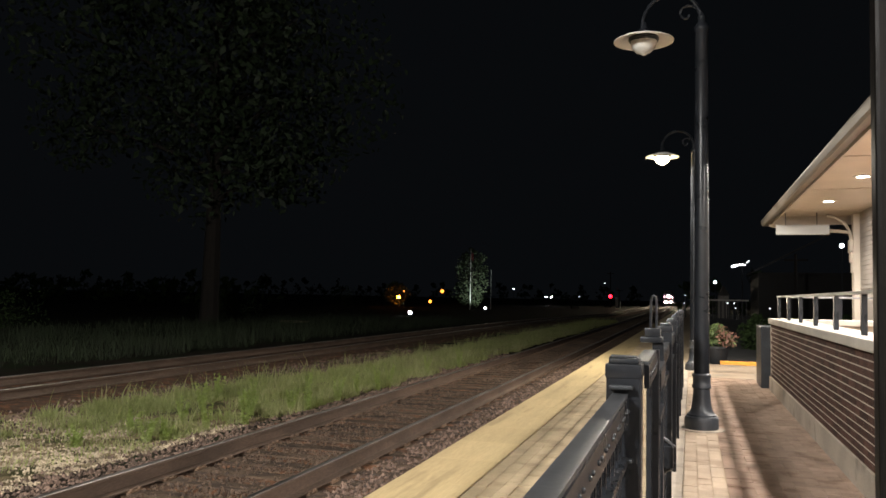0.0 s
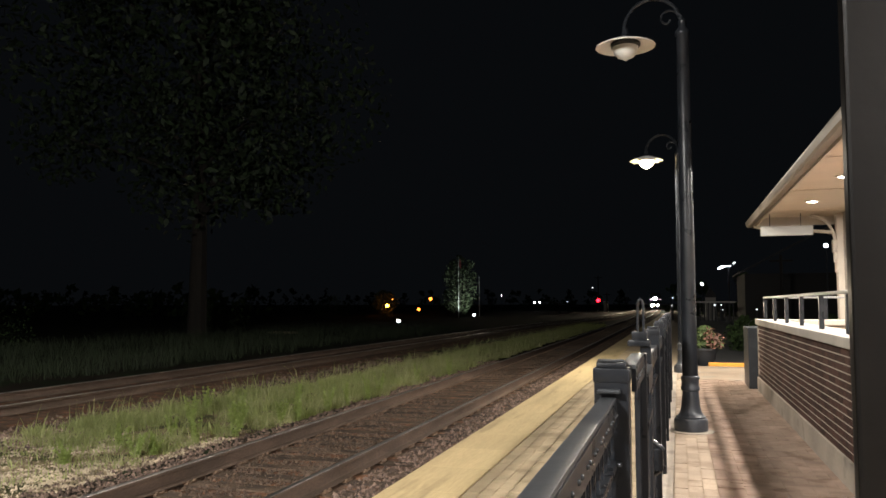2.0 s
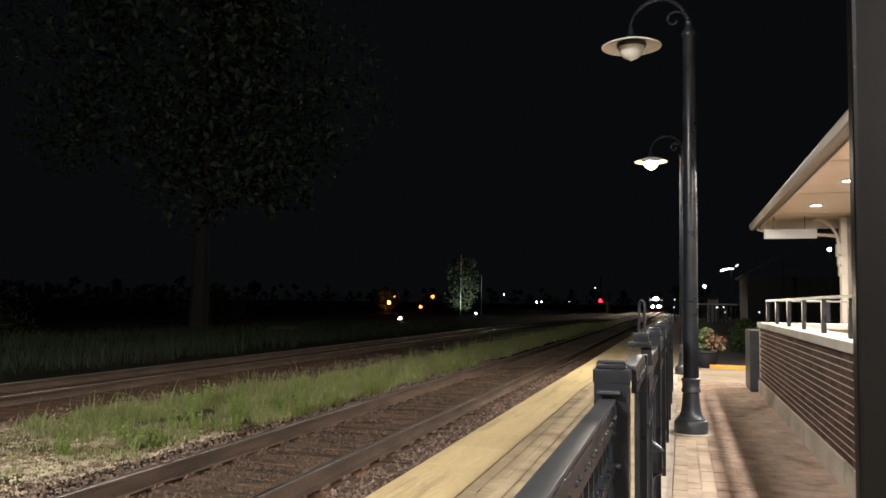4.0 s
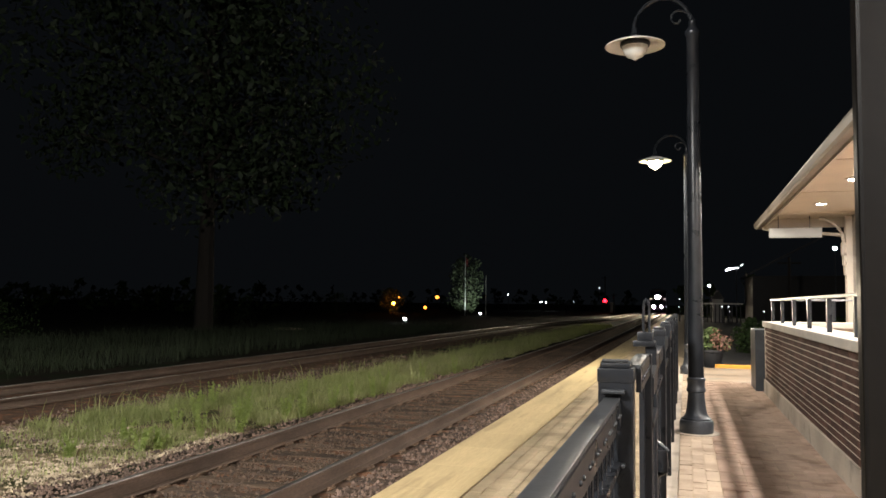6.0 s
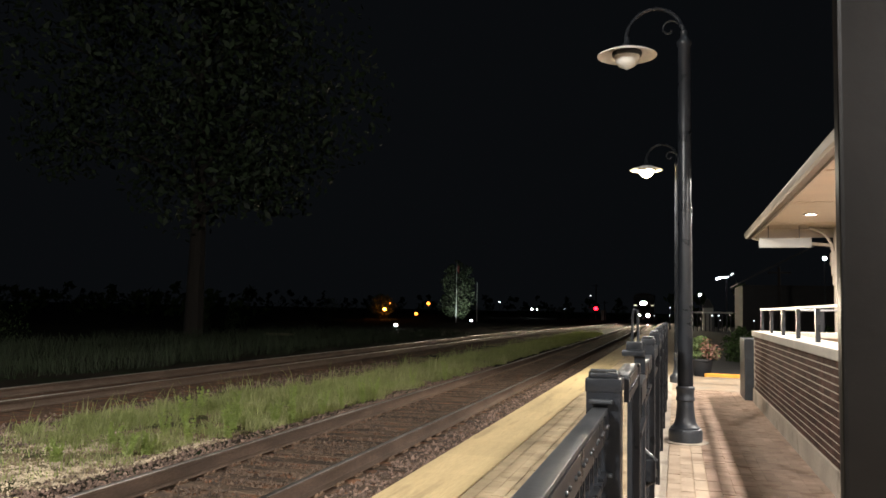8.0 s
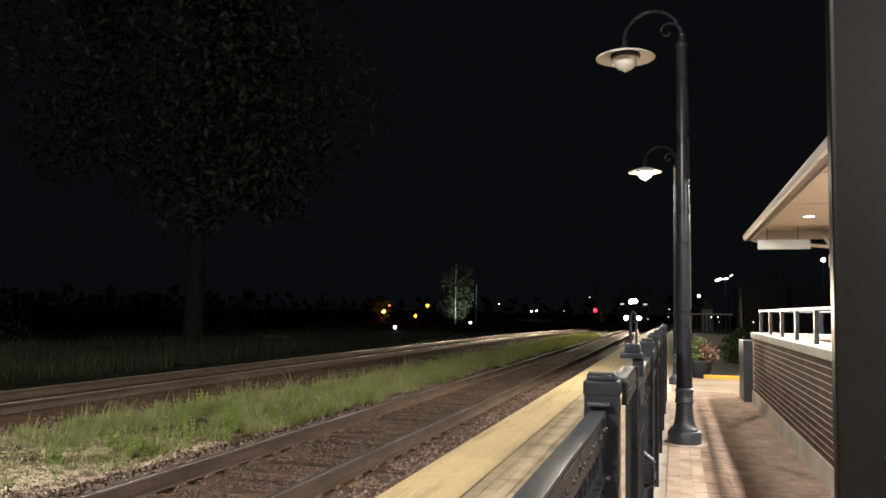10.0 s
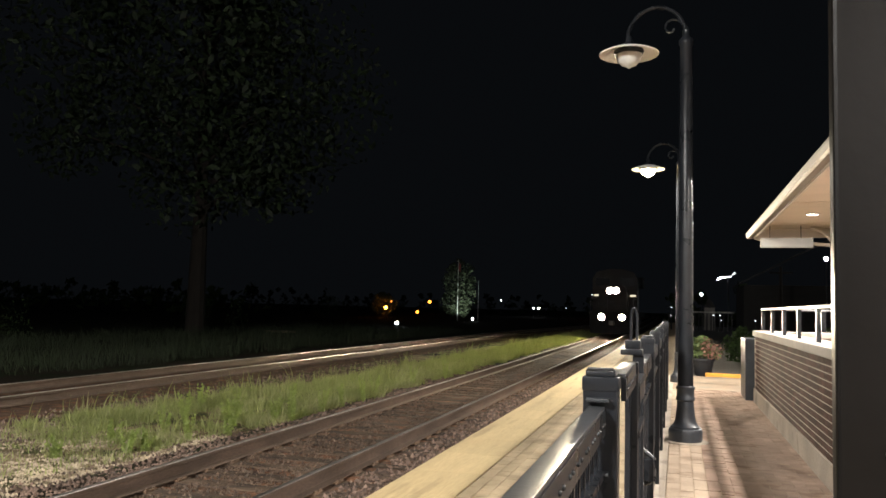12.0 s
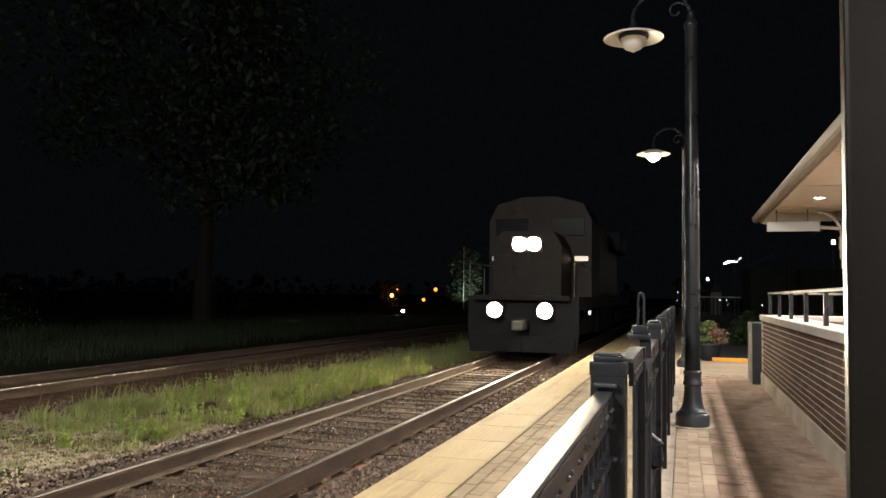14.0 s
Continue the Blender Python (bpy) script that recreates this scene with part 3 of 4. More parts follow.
for rx in (5.6, 6.5, 7.4, 8.3):
    piece("post", stub, rail, pose(rx, 11.145, 0, 0, 0, 90))


# ---- station building ----
station = thing("station_building", "small station with wide lit eaves and pale siding", "building")
EX = 5.0
part("soffit", box(B(), EX + 0.12, 7.4, -14, 17.2, SOFFIT_Z, SOFFIT_Z + 0.03), M_CREAM, station, "cream soffit boards")
for sy in (-8, -4.6, -1.2, 2.2, 5.6, 9.0, 12.4, 15.8):
    part("soffit_batten", box(B(), EX + 0.13, 6.85, sy - 0.03, sy + 0.03, SOFFIT_Z - 0.012, SOFFIT_Z + 0.002), M_CREAM, station)
prof = [(EX + 0.10, SOFFIT_Z - 0.20), (EX + 0.13, SOFFIT_Z - 0.20), (EX + 0.13, SOFFIT_Z + 0.02), (EX + 0.10, SOFFIT_Z + 0.02)]
part("fascia", prism(B(), prof, -14, 17.3), M_TRIM, station, "cream fascia board")
prof = [(EX - 0.03, SOFFIT_Z - 0.13), (EX + 0.0, SOFFIT_Z - 0.16), (EX + 0.098, SOFFIT_Z - 0.16), (EX + 0.098, SOFFIT_Z - 0.03), (EX - 0.05, SOFFIT_Z - 0.03), (EX - 0.05, SOFFIT_Z - 0.06)]
part("gutter", prism(B(), prof, -14, 18.0), M_GUTTER, station, "bronze eaves gutter")
part("end_fascia", box(B(), EX + 0.13, 12, 17.2, 17.24, SOFFIT_Z - 0.20, SOFFIT_Z + 0.02), M_TRIM, station)
prof = [(EX + 0.06, SOFFIT_Z + 0.03), (9.5, SOFFIT_Z + 2.2), (14.0, SOFFIT_Z + 0.03), (14.0, SOFFIT_Z + 0.08), (9.5, SOFFIT_Z + 2.28), (EX + 0.06, SOFFIT_Z + 0.08)]
part("roof", prism(B(), prof, -14, 17.3), M_ROOF, station, "dark shingled hip roof")
part("wall", box(B(), 6.88, 7.08, -14, 16.65, TERRACE_Z - 0.65, SOFFIT_Z), M_SIDING, station, "pale lap siding")
part("wall", box(B(), 7.08, 12, 16.45, 16.65, -0.05, SOFFIT_Z), M_SIDING, station, "pale lap siding")
board = to_mesh("siding_board", prism(B(), [(0, 0), (-0.02, 0), (-0.005, 0.10), (0, 0.10)], -14, 16.45), M_SIDING)
for i in range(27):
    piece("siding_board", board, station, pose(6.878, 0, TERRACE_Z + 0.06 + i * 0.1))
part("corner_post", box(B(), 6.74, 6.90, 16.48, 16.70, -0.05, SOFFIT_Z - 0.02, 0.006), M_TRIM, station, "cream corner post")
for k in range(3):
    part("corbel", box(B(), 6.66 + 0.025 * k, 6.742, 16.5, 16.68, 2.56 - 0.22 * k, 2.84 - 0.22 * k, 0.006), M_TRIM, station)
arc = [(6.72 - 0.5 * (1 - math.cos(a)), 16.6, SOFFIT_Z - 0.05 - 0.6 + 0.6 * math.sin(a)) for a in np.linspace(0, math.pi / 2, 12)]
part("bracket", tube(B(), arc, 0.035, 6), M_TRIM, station, "curved cream eaves bracket", True)
part("downspout", tube(B(), [(5.06, 17.3, SOFFIT_Z - 0.10), (5.10, 17.28, SOFFIT_Z - 0.20), (5.2, 17.25, SOFFIT_Z - 0.23), (6.70, 16.62, 3.02)], 0.038, 8), M_TRIM, station, "cream downspout running back from the gutter", True)

for i, ly in enumerate(SOFFIT_LIGHTS):
    dl = thing("downlight", "round recessed downlight glowing in the soffit", "ceiling light", "soffit downlights", pose(5.91, ly, SOFFIT_Z))
    part("trim_ring", lathe(B(), [(0.14, 0), (0.145, -0.012), (0.10, -0.018), (0.095, 0)], 24), M_TRIM, dl, "", True)
    part("lens", lathe(B(), [(0.096, -0.004), (0.09, -0.016), (0, -0.02)], 24), G_DOWN, dl, "glowing lens", True)

sign = thing("hanging_sign", "blank-looking white box sign hung below the eaves", "sign")
part("sign_box", box(B(), 5.15, 6.25, 16.4, 16.5, 2.955, 3.175, 0.01), M_SIGN, sign)
for sx in (5.35, 6.0):
    part("hanger", tube(B(), [(sx, 16.45, 3.17), (sx, 16.45, SOFFIT_Z)], 0.01, 6), M_STEELDARK, sign)

tagged(part("yellow_kerb", box(B(), 3.95, 6.6, 16.31, 16.45, -0.1, 0.08, 0.02), M_YELLOW), "yellow painted kerb at the edge of the car park", "kerb")


# ---- plants ----
def leaves(rng, centres, count, size, droop=0.4):
    """Loose leaf quads round centres of (x, y, z, radius)."""
    verts, faces = [], []
    c = np.array(centres)
    for i in range(count):
        k = rng.randint(len(c))
        d = rng.normal(size=3)
        d /= np.linalg.norm(d)
        p = c[k, :3] + d * c[k, 3] * rng.rand() ** 0.4
        a = rng.normal(size=3)
        a /= np.linalg.norm(a)
        b = np.cross(a, rng.normal(size=3))
        b /= np.linalg.norm(b)
        s = size * rng.uniform(0.6, 1.4)
        n = len(verts)
        verts += [tuple(p - a * s), tuple(p + b * s * 0.45), tuple(p + a * s), tuple(p - b * s * 0.45)]
        faces.append((n, n + 1, n + 2, n + 3))
    return verts, faces


def tree(name, x, y, height, radius, seed, label, leafcount=2600, leaf=0.16, low=0.3, material=None):
    rng = np.random.RandomState(seed)
    t = thing(name, label, "tree", "", pose(x, y, GROUND_Z))
    bm = B()
    tube(bm, [(0, 0, -0.05), (0.05, 0, height * 0.25), (-0.05, 0.05, height * 0.55), (0, 0, height * 0.9)], height * 0.022, 10, height * 0.004)
    centres = []
    for k in range(26):
        z = height * (low + (0.95 - low) * (k / 25))
        w = radius * math.sin(math.pi * min(1, 0.18 + 0.8 * (k / 25))) ** 0.7
        a = k * 2.4 + rng.uniform(-0.4, 0.4)
        r = w * rng.uniform(0.35, 0.85)
        tip = (r * math.cos(a), r * math.sin(a), z)
        tube(bm, [(0, 0, z * 0.8), (tip[0] * 0.5, tip[1] * 0.5, z * 0.92), tip], height * 0.007, 5, height * 0.002)
        centres.append((*tip, w * rng.uniform(0.3, 0.5)))
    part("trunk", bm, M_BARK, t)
    v, f = leaves(rng, centres, leafcount, leaf)
    soup("crown", v, f, material or M_LEAF, "", "", "stuff", t)
    return t


def planter(x, y):
    p = thing("flower_planter", "dark round planter with green leaves and pink flowers", "planter", "", pose(x, y, -0.06))
    part("pot", lathe(B(), [(0.17, 0), (0.19, 0.02), (0.25, 0.36), (0.275, 0.37), (0.275, 0.42), (0.25, 0.42), (0.23, 0.38), (0, 0.38)], 24), M_POT, p, "", True)
    rng = np.random.RandomState(8)
    v, f = leaves(rng, [(-0.12, 0, 0.6, 0.2), (0.1, 0, 0.56, 0.2), (-0.2, 0, 0.75, 0.16), (0.0, 0.1, 0.8, 0.16), (0.25, 0, 0.55, 0.18)], 900, 0.055)
    soup("foliage", v, f, M_LEAFPOT, "", "", "stuff", p)
    v, f = leaves(rng, [(0.1, -0.1, 0.72, 0.2), (0.3, -0.1, 0.6, 0.18), (0.15, -0.15, 0.55, 0.16)], 300, 0.04)
    soup("flowers", v, f, M_PETAL, "pink blossoms", "", "stuff", p)
    return p


planter(3.93, 17.3)


def grass_field(name, count, place, height, label, seed, material):
    rng = np.random.RandomState(seed)
    verts, faces = [], []
    for i in range(count):
        x, y = place(rng)
        h = height(x, y, rng)
        a = rng.uniform(0, 6.283)
        w = rng.uniform(0.003, 0.008)
        lean = rng.normal(0, 0.36, 2) * h
        dx, dy = math.cos(a) * w, math.sin(a) * w
        n = len(verts)
        z = GROUND_Z
        verts += [(x - dx, y - dy, z), (x + dx, y + dy, z), (x + dx * 0.8 + lean[0] * 0.4, y + dy * 0.8 + lean[1] * 0.4, z + h * 0.6),
                  (x - dx * 0.8 + lean[0] * 0.4, y - dy * 0.8 + lean[1] * 0.4, z + h * 0.6), (x + lean[0], y + lean[1], z + h)]
        faces += [(n, n + 1, n + 2, n + 3), (n + 3, n + 2, n + 4)]
    return soup(name, verts, faces, material, label, "grass")


def verge(rng):
    while True:
        y = 3.0 + 62 * rng.rand() ** 1.7
        x = rng.uniform(-6.6, -2.0)
        ragged = 0.35 * noise.noise((x * 1.3, y * 1.1, 7))
        inner = -2.45 - max(0, 8.0 - y) * 0.14 + ragged
        outer = -5.7 + min(1.0, max(0, y - 7) * 0.12) + ragged
        clump = noise.noise((x * 2.6, y * 2.0, 11))
        keep = (noise.noise((x * 0.9, y * 0.6, 3)) * 0.7 + 0.38 + 0.8 * clump) * min(1.0, 0.05 + max(0, y - 4.2) * 0.2)
        if outer < x < inner and rng.rand() < keep:
            return x, y


grass_field("grass_verge", 80000, verge, lambda x, y, r: (0.04 + 0.11 * r.rand() + 0.20 * (r.rand() > 0.97)) * min(1.3, 0.4 + 0.09 * y) * (1.0 + 0.8 * noise.noise((x * 2.6, y * 2.0, 11))),
            "green and dry grass growing between the tracks", 5, M_GRASS)


def far_side(rng):
    while True:
        y = 7 + 48 * rng.rand() ** 1.4
        x = -11.2 - 12 * rng.rand() ** 1.1 - 0.6 * noise.noise((0, y * 0.5, 6))
        if noise.noise((x * 0.4, y * 0.3, 4)) * 0.8 + 0.5 > rng.rand():
            return x, y


grass_field("rough_grass", 26000, far_side, lambda x, y, r: (0.15 + 0.5 * r.rand()) * (1.0 + 0.7 * noise.noise((x * 0.8, y * 0.5, 8))), "tall grass beyond the far track, its weak light put into a darkened colour", 15, M_DIMGRASS)


def weed(x, y, h, seed):
    rng = np.random.RandomState(seed)
    w = thing("weed_plant", "tall bright green weed growing beside the track", "weed", "weeds beside the track", pose(x, y, GROUND_Z))
    bm = B()
    centres = []
    for k in range(5):
        a, s = rng.uniform(0, 6.28), rng.uniform(0.02, 0.09)
        top = (s * math.cos(a) * 1.5, s * math.sin(a) * 1.5, h * rng.uniform(0.6, 1.0))
        tube(bm, [(s * 0.3 * math.cos(a), s * 0.3 * math.sin(a), -0.01), (top[0] * 0.6, top[1] * 0.6, top[2] * 0.5), top], 0.004, 4, 0.002)
        for q in np.linspace(0.15, 1.0, 7):
            centres.append((top[0] * q, top[1] * q, top[2] * q, 0.040 * (1.25 - q) + 0.006))
    part("stem", bm, M_WEED, w)
    v, f = leaves(rng, centres, 420, 0.021)
    soup("leaves", v, f, M_WEED, "", "", "stuff", w)


for k, (wx, wy, wh) in enumerate([(-2.6, 6.9, 0.46), (-2.5, 8.6, 0.46), (-2.65, 8.3, 0.40), (-3.0, 5.3, 0.34), (-2.9, 5.5, 0.28), (-3.5, 4.7, 0.30), (-2.5, 9.7, 0.42),
                                  (-2.95, 7.6, 0.42), (-3.4, 6.6, 0.38), (-3.9, 7.8, 0.45), (-2.45, 11.5, 0.5), (-3.2, 10.0, 0.5), (-3.7, 5.9, 0.3),
                                  (-3.3, 8.3, 0.5), (-2.5, 10.6, 0.45), (-2.6, 12.5, 0.5), (-2.9, 6.4, 0.36), (-2.5, 14.6, 0.5), (-4.4, 9.0, 0.55), (-2.4, 17, 0.5)]):
    weed(wx, wy, wh, 30 + k)

tree("broadleaf_tree", -27.4, 110.5, 9.3, 3.3, 11, "green tree lit by a floodlight behind flagpoles", 2600, 0.2, 0.12, M_LEAFLIT)
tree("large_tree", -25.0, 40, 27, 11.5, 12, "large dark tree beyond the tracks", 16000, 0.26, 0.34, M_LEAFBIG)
for k, (hx, hy, hh, hr) in enumerate([(-27, 26, 1.6, 2.2), (-30, 50, 2.0, 3), (-41, 95, 3.0, 3), (5.35, 24.2, 1.5, 0.75), (6.6, 25.0, 1.4, 0.8), (8.2, 26, 1.5, 1.0)]):
    tree("shrub", hx, hy, hh, hr, 40 + k, "dark overgrown shrub in the distance", 2000, 0.06, 0.05)


# ---- distant things ----
def flagpole(x, y, h, flag, label):
    f = thing("flagpole", label, "flagpole", "flagpoles", pose(x, y, GROUND_Z))
    part("pole", tube(B(), [(0, 0, 0), (0, 0, h)], 0.07, 10, 0.04), M_METALPOLE, f)
    part("finial", lathe(B(), [(0, h + 0.12), (0.07, h + 0.06), (0, h)], 10), M_METALPOLE, f)
    if flag:
        bm = B()
        rows = []
        for i in range(9):
            rows.append([bm.verts.new((0.06 + 0.04 * i, 0.06 * math.sin(i * 1.7 + j), h - 0.2 - 0.18 * j - 0.05 * i)) for j in range(7)])
        for a, b in zip(rows, rows[1:]):
            for j in range(6):
                bm.faces.new((a[j], a[j + 1], b[j + 1], b[j]))
        bmesh.ops.solidify(bm, geom=bm.faces[:], thickness=0.01)
        part("flag", bm, M_CLOTH, f, "limp furled flag")


flagpole(-26.9, 108.0, 8.6, True, "tall white flagpole with a limp flag")
flagpole(-26.3, 118.0, 6.0, False, "shorter bare white flagpole beside a tree")


def floodlight(x, y, label):
    f = thing("floodlight", label, "floodlight", "ground floodlights", pose(x, y, GROUND_Z))
    part("bracket", box(B(), -0.1, 0.1, -0.05, 0.05, 0, 0.16), M_STEELDARK, f)
    part("housing", box(B(), -0.22, 0.22, -0.08, 0.16, 0.15, 0.5, 0.03), M_STEELDARK, f)
    part("lens", box(B(), -0.13, 0.13, -0.1, -0.085, 0.22, 0.44, 0.004), G_WHITE, f, "glowing lens")


floodlight(-24.2, 106.3, "glowing ground floodlight beside flagpoles")
floodlight(-21.0, 65.7, "glowing ground floodlight near the far track")


def small_lamp(x, y, h, glowmat, r, label, category="street lamp"):
    s = thing("distant_lamp", label, category, "", pose(x, y, GROUND_Z))
    part("pole", tube(B(), [(0, 0, 0), (0, 0, h - r)], 0.05, 8, 0.04), M_STEELDARK, s)
    part("head", lathe(B(), [(0, -r), (r * 0.8, -r * 0.5), (r, 0), (r * 0.7, r * 0.7), (0, r)], 12, (0, 0, h)), glowmat, s, "glowing lamp head", True)


small_lamp(-59.6, 200, 3.2, G_ORANGE, 0.5, "orange sodium street lamp on a pole")
small_lamp(-39.1, 127, 0.95, G_ORANGE, 0.3, "low orange sodium lamp on a post")
small_lamp(6.1, 100, 4.2, G_WHITE, 0.16, "white street lamp above the car park")
small_lamp(13.6, 60, 6.0, G_WHITE, 0.15, "white street lamp behind the station")
small_lamp(-31.9, 200, 2.2, G_WHITE, 0.22, "distant white lamp beside the line")
small_lamp(-30.6, 200, 2.2, G_WHITE, 0.22, "distant white lamp beside the line")
small_lamp(-40.4, 200, 4.0, G_WHITE, 0.12, "distant white lamp beside the line")


def signal(x, y):
    s = thing("railway_signal", "trackside signal mast showing a red light", "signal", "", pose(x, y, GROUND_Z))
    part("mast", tube(B(), [(0, 0, 0), (0, 0, 5.2)], 0.09, 8, 0.07), M_STEELDARK, s)
    part("target", box(B(), -0.5, 0.5, -0.06, 0.06, 1.9, 3.6, 0.05), M_LOCOBLACK, s, "black signal head")
    part("lens", lathe(B(), [(0.42, 0), (0.3, 0.1), (0, 0.16)], 14), G_RED, s, "glowing red lens").matrix_basis = pose(0, -0.07, 2.6, 90, 0, 0)


signal(-14.0, 180)
cab = thing("equipment_cabinet", "pale metal equipment cabinet beside the signal", "cabinet", "", pose(-12.3, 180, GROUND_Z))
part("body", box(B(), -0.5, 0.5, -0.4, 0.4, 0, 2.2, 0.03), M_COPING, cab)
part("lid", box(B(), -0.56, 0.56, -0.46, 0.46, 2.2, 2.3, 0.02), M_METALPOLE, cab)


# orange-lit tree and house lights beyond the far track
tree("small_tree", -44.0, 123.0, 4.2, 2.4, 71, "small tree lit orange by a street lamp", 1500, 0.2, 0.2, M_LEAFLIT)
small_lamp(-42.6, 121.0, 1.6, G_SODIUM, 0.28, "orange lamp under a small tree")
small_lamp(-41.3, 120.0, 2.6, G_ORANGE, 0.12, "dim orange lamp beyond the tracks")


def house(x, y, w, d, h, lights, label):
    ho = thing("distant_house", label, "house", "", pose(x, y, GROUND_Z))
    part("wall", box(B(), -w / 2, w / 2, -d / 2, d / 2, 0, h), M_HOUSE, ho)
    rf = [(-w / 2 - 0.4, h), (0, h + w * 0.28), (w / 2 + 0.4, h), (w / 2 + 0.4, h + 0.15), (0, h + w * 0.28 + 0.18), (-w / 2 - 0.4, h + 0.15)]
    part("roof", prism(B(), rf, -d / 2 - 0.3, d / 2 + 0.3), M_ROOF, ho)
    for k in range(lights):
        wx = -w / 2 + (k + 0.5) * w / lights
        win = part("window", box(B(), wx - 0.5, wx + 0.5, -d / 2 - 0.05, -d / 2 + 0.02, h * 0.4, h * 0.8), M_TRIM, ho)
        part("pane", box(B(), wx - 0.42, wx + 0.42, -d / 2 - 0.06, -d / 2 - 0.04, h * 0.44, h * 0.76), M_GLASS, win)


house(17, 78, 16, 10, 4.5, 0, "dark commercial building behind the car park")

rail_fence = thing("distant_rail_fence", "white rail fence along the car park", "fence", "", pose(0, 70, GROUND_Z))
part("top_rail", box(B(), 4.2, 8.0, -0.06, 0.06, 1.92, 2.04), M_COPING, rail_fence)
picket = to_mesh("picket", box(B(), -0.05, 0.05, -0.04, 0.04, 0, 1.93), M_POT)
for k in range(11):
    piece("picket", picket, rail_fence, pose(4.4 + k * 0.34, 0, 0))

kiosk = thing("distant_gable", "small pale gabled kiosk behind the fence", "kiosk", "", pose(6.1, 74, GROUND_Z))
part("body", box(B(), -0.45, 0.45, -0.4, 0.4, 0, 2.4), M_SIDING, kiosk)
part("roof", prism(B(), [(-0.55, 2.4), (0, 3.3), (0.55, 2.4)], -0.45, 0.45), M_HOUSE, kiosk)

for lx, ly, lz, lr in [(6.30, 70, 1.30, 0.07), (6.83, 70, 1.31, 0.07), (6.89, 69, 0.90, 0.04), (9.68, 70, 0.93, 0.06), (2.82, 70, 1.92, 0.05), (3.57, 70, 1.73, 0.05),
                       (2.77, 71, 1.24, 0.06), (3.56, 71, 0.95, 0.05), (-15.2, 180, 5.06, 0.16), (-17.0, 150, 1.87, 0.08)]:
    small_lamp(lx, ly, lz - GROUND_Z, G_DIM, lr, "small dim white lamp in the distance", "lamp")
bar = thing("light_rack", "bright tilted light bars on a tall dark pole", "lamp", "", pose(7.2, 70, GROUND_Z))
part("pole", tube(B(), [(0.3, 0.1, 0), (0.3, 0.1, 5.1)], 0.06, 8), M_STEELDARK, bar)
part("crossbar", tube(B(), [(-0.6, 0.1, 4.85), (0.9, 0.1, 5.35)], 0.03, 6), M_STEELDARK, bar)
part("light_bar", tube(B(), [(-0.55, 0, 4.85), (-0.1, 0, 5.03)], 0.055, 8), G_WHITE, bar, "glowing bar")
part("light_bar", tube(B(), [(0.64, 0, 5.22), (0.86, 0, 5.40)], 0.05, 8), G_DIM, bar, "dimly glowing bar")
for bx in (0.1, 0.28, 0.46):
    part("bulb", lathe(B(), [(0, -0.045), (0.04, -0.02), (0.04, 0.02), (0, 0.045)], 8, (bx, 0, 5.04)), G_WHITE, bar, "glowing bulb")


def plain_pole(x, y, h, label):
    p = thing("utility_pole", label, "pole", "", pose(x, y, GROUND_Z))
    part("pole", tube(B(), [(0, 0, 0), (0, 0, h)], 0.14, 8, 0.10), M_BARK, p)
    part("crossarm", box(B(), -0.8, 0.8, -0.05, 0.05, h - 0.5, h - 0.38), M_BARK, p)


plain_pole(-14.17, 182, 8.2, "tall wooden pole behind the signal")
plain_pole(-11.9, 178, 4.3, "short wooden pole beside the signal cabinet")
plain_pole(-18.4, 150, 2.3, "stubby wooden pole beside the line")
plain_pole(10.55, 60, 5.4, "wooden pole behind the car park")
tagged(part("pale_slab", box(B(), -21.5, -19.8, 42.4, 43.2, GROUND_Z, -0.28, 0.02), M_FORECOURT), "pale concrete slab lying in the dark grass", "slab")


def far_wood(name, x0, x1, y, h, seed, label):
    rng = np.random.RandomState(seed)
    n = int(abs(x1 - x0) / 4)
    c = []
    for k in range(n):
        x = x0 + (x1 - x0) * (k + rng.rand()) / n
        top = h * (0.55 + 0.45 * rng.rand())
        for q in (0.15, 0.45, 0.75):
            c.append((x + rng.uniform(-1, 1), y + rng.uniform(-5, 5), GROUND_Z + top * q, 2.6 * (1.1 - q)))
    v, f = leaves(rng, c, n * 60, 0.7)
    soup(name, v, f, M_LEAF, label, "trees")


far_wood("far_woods", -330, -10, 262, 9, 81, "dark line of distant trees across the fields")
far_wood("far_woods", 2, 150, 120, 9, 82, "dark line of trees behind the car park")
far_wood("far_woods", -260, -60, 110, 6, 83, "dark scrub beyond the far track")


